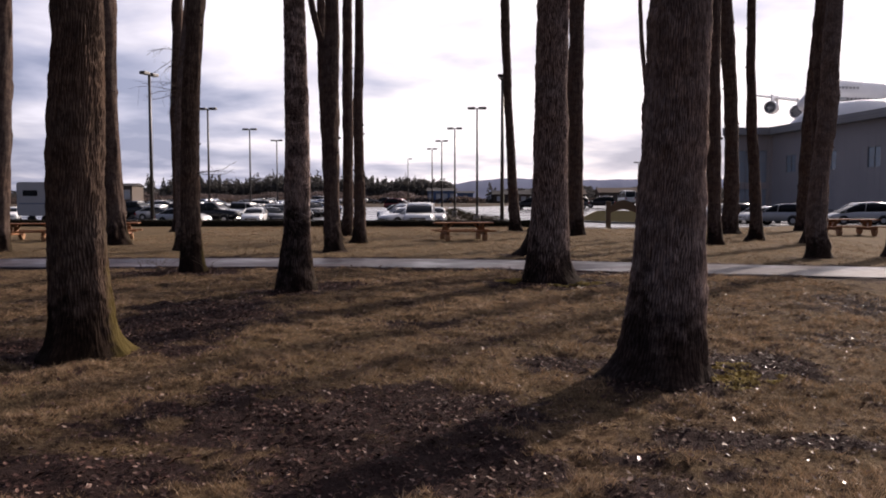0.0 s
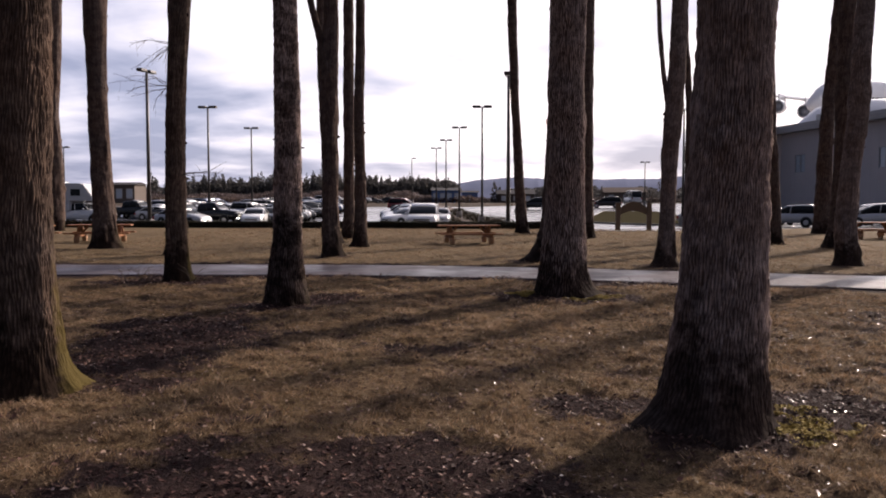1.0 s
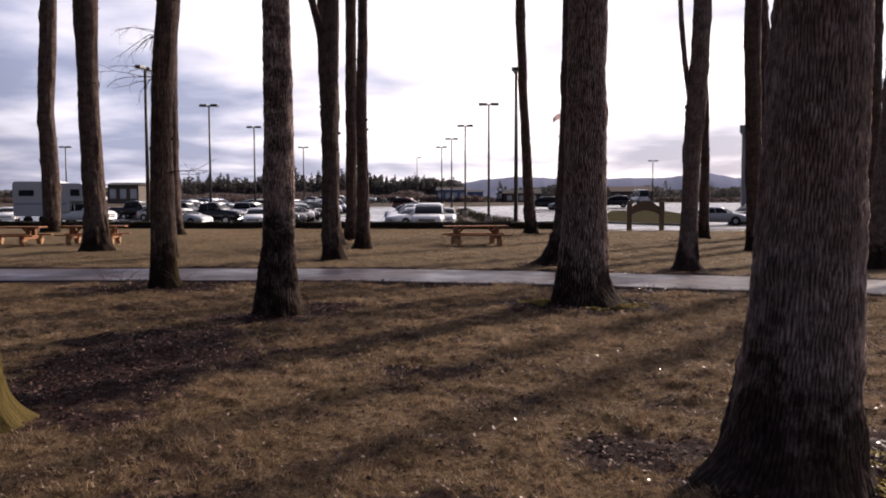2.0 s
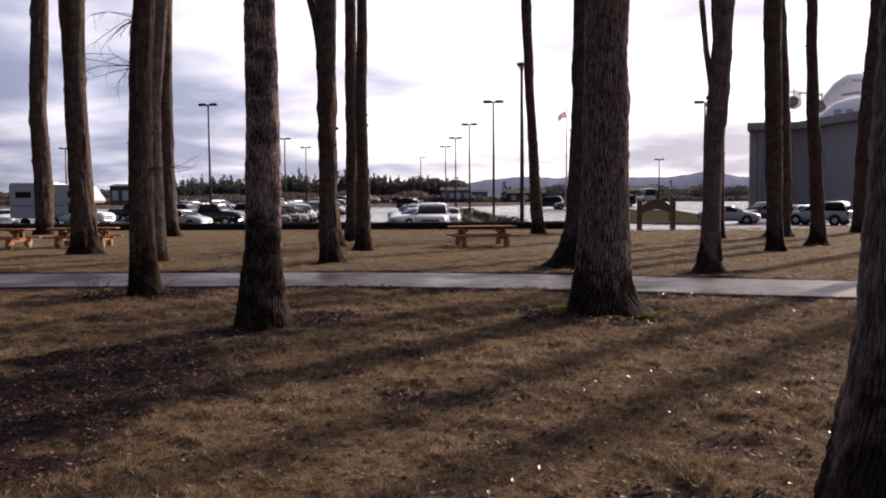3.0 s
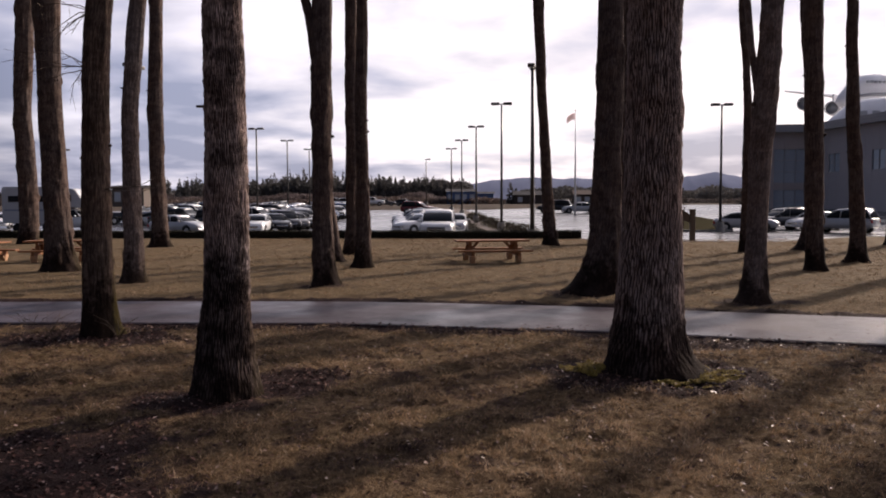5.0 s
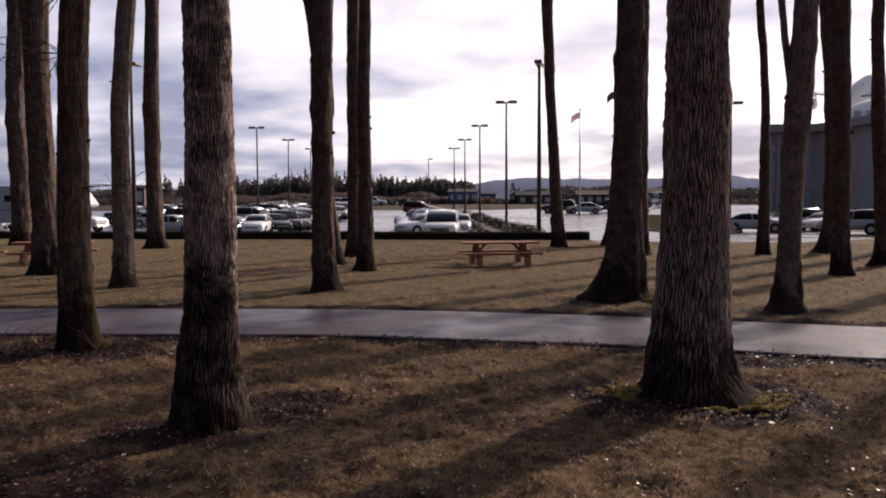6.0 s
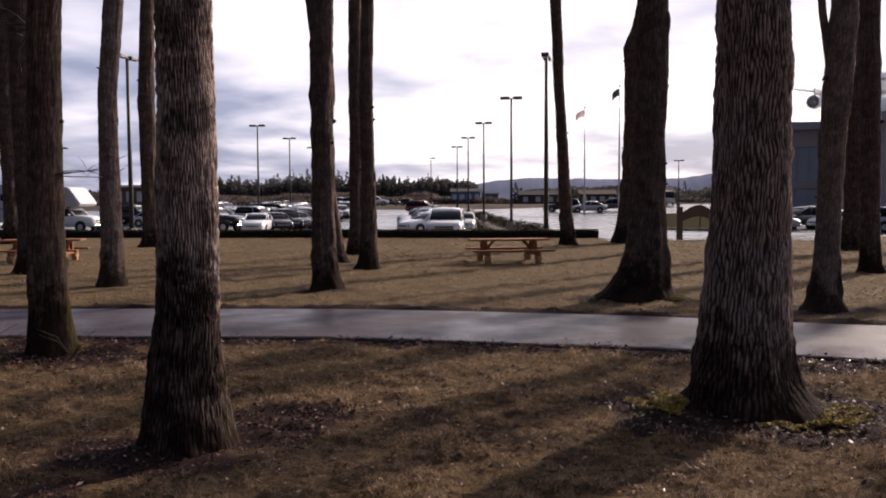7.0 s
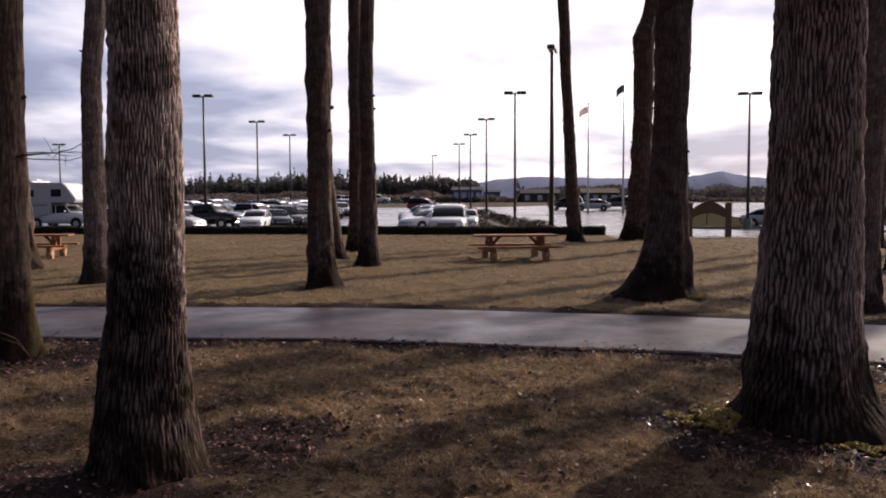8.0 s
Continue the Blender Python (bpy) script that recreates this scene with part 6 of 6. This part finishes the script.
# ---- grass, leaves and moss on the lawn ----
def scatter_blades(name, n, x0, x1, y0, y1, per, h0, h1, w, seed, label, spread_r, material):
    """Tufts of grass blades; fewer where leaves lie, none on the path."""
    rg = np.random.RandomState(seed)
    x, y = rg.uniform(x0, x1, n), rg.uniform(y0, y1, n)
    lit = litter_at(x, y)
    f = path_far(x)
    keep = (rg.rand(n) > lit * 1.25) & ~((y < f + 0.05) & (y > f - PATH_WIDE - 0.05))
    x, y, lit = x[keep], y[keep], lit[keep]
    lush = fbm(x * 0.8, y * 0.8, 0, 33, 3)
    x = np.repeat(x, per) + rg.normal(0, spread_r, len(x) * per)
    y = np.repeat(y, per) + rg.normal(0, spread_r, len(y) * per)
    lush = np.repeat(lush, per)
    m = len(x)
    clump = np.clip(fbm(x * 3.4, y * 3.4, 0, 71, 3) - 0.42, 0, 0.3)
    h = rg.uniform(h0, h1, m) * (0.25 + 0.8 * lush + 3.2 * clump)
    z = ground_height(x, y) - 0.006
    a = rg.uniform(0, 2 * np.pi, m)
    lean = rg.uniform(0.3, 1.5, m)
    b = rg.uniform(0, 2 * np.pi, m)
    ww = w * rg.uniform(0.6, 1.3, m)
    p0 = np.stack([x - np.cos(a) * ww, y - np.sin(a) * ww, z], 1)
    p1 = np.stack([x + np.cos(a) * ww, y + np.sin(a) * ww, z], 1)
    p2 = np.stack([x + np.cos(b) * h * lean, y + np.sin(b) * h * lean, z + h], 1)
    V = np.stack([p0, p1, p2], 1).reshape(-1, 3)
    tint = np.clip(np.repeat(0.16 + 0.5 * fbm(x * 0.6, y * 0.6, 0, 44, 2) + 0.9 * clump + rg.normal(0, 0.28, m), 3), 0, 1)
    o = new(name, mesh_from(name, V, np.arange(3 * m).reshape(m, 3), material, False, {"tint": tint}))
    return tagged(o, label, "grass", "", "stuff")


scatter_blades("grass", 84000, -9, 7, 3.2, 20.4, 8, 0.018, 0.05, 0.0032, 51, "short dull winter grass with brown blades", 0.02, M_BLADE)
scatter_blades("grass", 32000, -16, 14, 22.2, 49.0, 6, 0.02, 0.055, 0.005, 52, "short brownish winter grass across the path", 0.05, M_BLADE_DRY)


def scatter_leaves(name, n, x0, x1, y0, y1, dense, size, seed, label, base=0.012, pale=(1.4, 2.9)):
    """Curled dead leaves lying on the ground, thick in the bare patches."""
    rg = np.random.RandomState(seed)
    x, y = rg.uniform(x0, x1, n), rg.uniform(y0, y1, n)
    lit = litter_at(x, y)
    keep = rg.rand(n) < base + dense * np.clip(lit * 1.25 - 0.25, 0, 1)
    x, y = x[keep], y[keep]
    m = len(x)
    f = path_far(x)
    on = (y < f) & (y > f - PATH_WIDE)
    drop = on & (rg.rand(m) > 0.30)
    x, y, on = x[~drop], y[~drop], on[~drop]
    m = len(x)
    z = np.where(on, 0.034, ground_height(x, y) + rg.uniform(0.002, 0.012, m) + rg.rand(m) ** 3 * 0.02 * np.clip(litter_at(x, y), 0.2, 1))
    a = rg.uniform(0, 2 * np.pi, m)
    flat = np.where(on, 0.25, 1.0)  # leaves on the wet path lie flat
    s = size * rg.uniform(0.5, 1.4, m)
    curl = rg.uniform(0.1, 0.55, m) * flat
    tilt = rg.normal(0, 0.35, (m, 2)) * flat[:, None]
    ux, uy = np.cos(a), np.sin(a)

    def at(u, v, up):
        px = u * ux - v * uy
        py = u * uy + v * ux
        return np.stack([x + px * s, y + py * s, z + np.maximum(0, up * s + (tilt[:, 0] * px + tilt[:, 1] * py) * s + 0.25 * s * np.abs(tilt[:, 0]))], 1)

    V = np.stack([at(-1.0, 0, 0.1), at(-0.1, 0.55, curl), at(1.0, 0.05, 0.15), at(-0.1, -0.55, curl * 0.6), at(0.0, 0, 0)], 1).reshape(-1, 3)
    i = np.arange(m)[:, None] * 5
    F = np.concatenate([i + np.array([[0, 4, 1]]), i + np.array([[1, 4, 2]]), i + np.array([[2, 4, 3]]), i + np.array([[3, 4, 0]])])
    tint = np.repeat(np.clip(rg.beta(*pale, m), 0, 1), 5)
    o = new(name, mesh_from(name, V, F, M_LEAF, False, {"tint": tint}))
    return tagged(o, label, "leaves", "", "stuff")


scatter_leaves("leaf_litter", 150000, -8, 7, 4.6, 20.6, 0.60, 0.022, 61, "wet brown fallen leaves in bare patches of lawn", 0.085, (1.4, 2.7))
scatter_leaves("fallen_leaves", 7000, -8, 7, 4.6, 20.3, 0.2, 0.018, 63, "pale curled leaves scattered over the lawn", 0.5, (7.0, 1.6))
scatter_leaves("leaf_litter", 34000, -16, 14, 19.5, 40.0, 0.6, 0.028, 62, "scattered fallen leaves on the far lawn and path")


def moss_patch(x, y, rx, ry, seed):
    rg = np.random.RandomState(seed)
    n = 5000
    d, a = np.sqrt(rg.rand(n)), rg.uniform(0, 2 * np.pi, n)
    edge = 0.45 + 0.8 * vnoise(np.cos(a) * 2 + seed, np.sin(a) * 2, 0, seed)
    px, py = x + rx * d * edge * np.cos(a), y + ry * d * edge * np.sin(a)
    gap = fbm(px * 9.0, py * 9.0, 0, seed + 3, 2) > 0.30 + 0.28 * d
    px, py = px[gap], py[gap]
    n = len(px)
    c = np.stack([px, py, ground_height(px, py) + 0.014 + 0.018 * rg.rand(n)], 1)
    o = leaf_cloud("moss", c, np.tile((0.0, 0.0, 1.0), (n, 1)), 0.016, M_MOSS, seed, None, 0.45)
    return tagged(o, "bright yellow-green moss at the foot of a tree", "moss", "", "stuff")


for i, row in enumerate(((2.98, 8.9, 0.50, 0.55), (0.66, 16.85, 0.42, 0.60), (2.12, 16.65, 0.52, 0.55), (1.8, 16.35, 0.5, 0.25), (2.1, 25.2, 0.45, 0.3))):
    moss_patch(*row, 80 + i)


# thin shoots that spring from the slim tree left of the path, and dry weeds at its foot
def shoots(x, y, z, n, reach, seed, sx, droop=-0.45):
    rg = np.random.RandomState(seed)
    t = empty("shoots", pose(x, y, z), "thin bare shoots sprouting from a tree trunk", "twigs", "shoots and weeds")
    for i in range(n):
        a = rg.uniform(-0.9, 0.9)
        d = Vector((sx * math.cos(a), math.sin(a), rg.uniform(-0.2, 0.6))).normalized()
        pts, q = [], Vector((0, 0, 0))
        ln = reach * rg.uniform(0.5, 1.0)
        for k in range(6):
            pts.append(q.copy())
            d = (d + Vector((0, 0, rg.uniform(droop, droop + 0.5))) + Vector(rg.normal(0, 0.1, 3))).normalized()
            q = q + d * ln / 5
        s = tube("shoot", pts, [0.009, 0.007, 0.006, 0.005, 0.004, 0.002], 5, M_TWIG, t)
        for k in (2, 3, 4):
            e = (d + Vector(rg.normal(0, 0.8, 3))).normalized() * ln * rg.uniform(0.15, 0.35)
            tube("twig", [pts[k], pts[k] + e * 0.5 + Vector((0, 0, 0.02)), pts[k] + e], [0.004, 0.003, 0.0015], 4, M_TWIG, s)
    return t


shoots(-6.84, 18.88, 4.17, 8, 1.28, 1, -1)
shoots(-6.72, 18.88, 5.02, 8, 1.13, 2, -1)
shoots(-6.61, 18.82, 2.28, 4, 1.1, 3, 1, -0.25)
for k, (x, y) in enumerate(((-7.5, 18.6), (-6.3, 18.6), (-7.9, 18.8), (-7.2, 18.35))):
    rg = np.random.RandomState(90 + k)
    w = empty("weed", pose(x, y, float(ground_height(x, y))), "dry twiggy weeds at the foot of a tree", "weeds", "shoots and weeds")
    for i in range(9):
        a, ln = rg.uniform(0, 6.28), rg.uniform(0.25, 0.6)
        tube("stalk", [(0, 0, -0.01), (math.cos(a) * ln * 0.4, math.sin(a) * ln * 0.4, ln * 0.5), (math.cos(a) * ln * 0.9, math.sin(a) * ln * 0.9, ln * 0.75)], [0.004, 0.0035, 0.002], 4, M_TWIG, w)
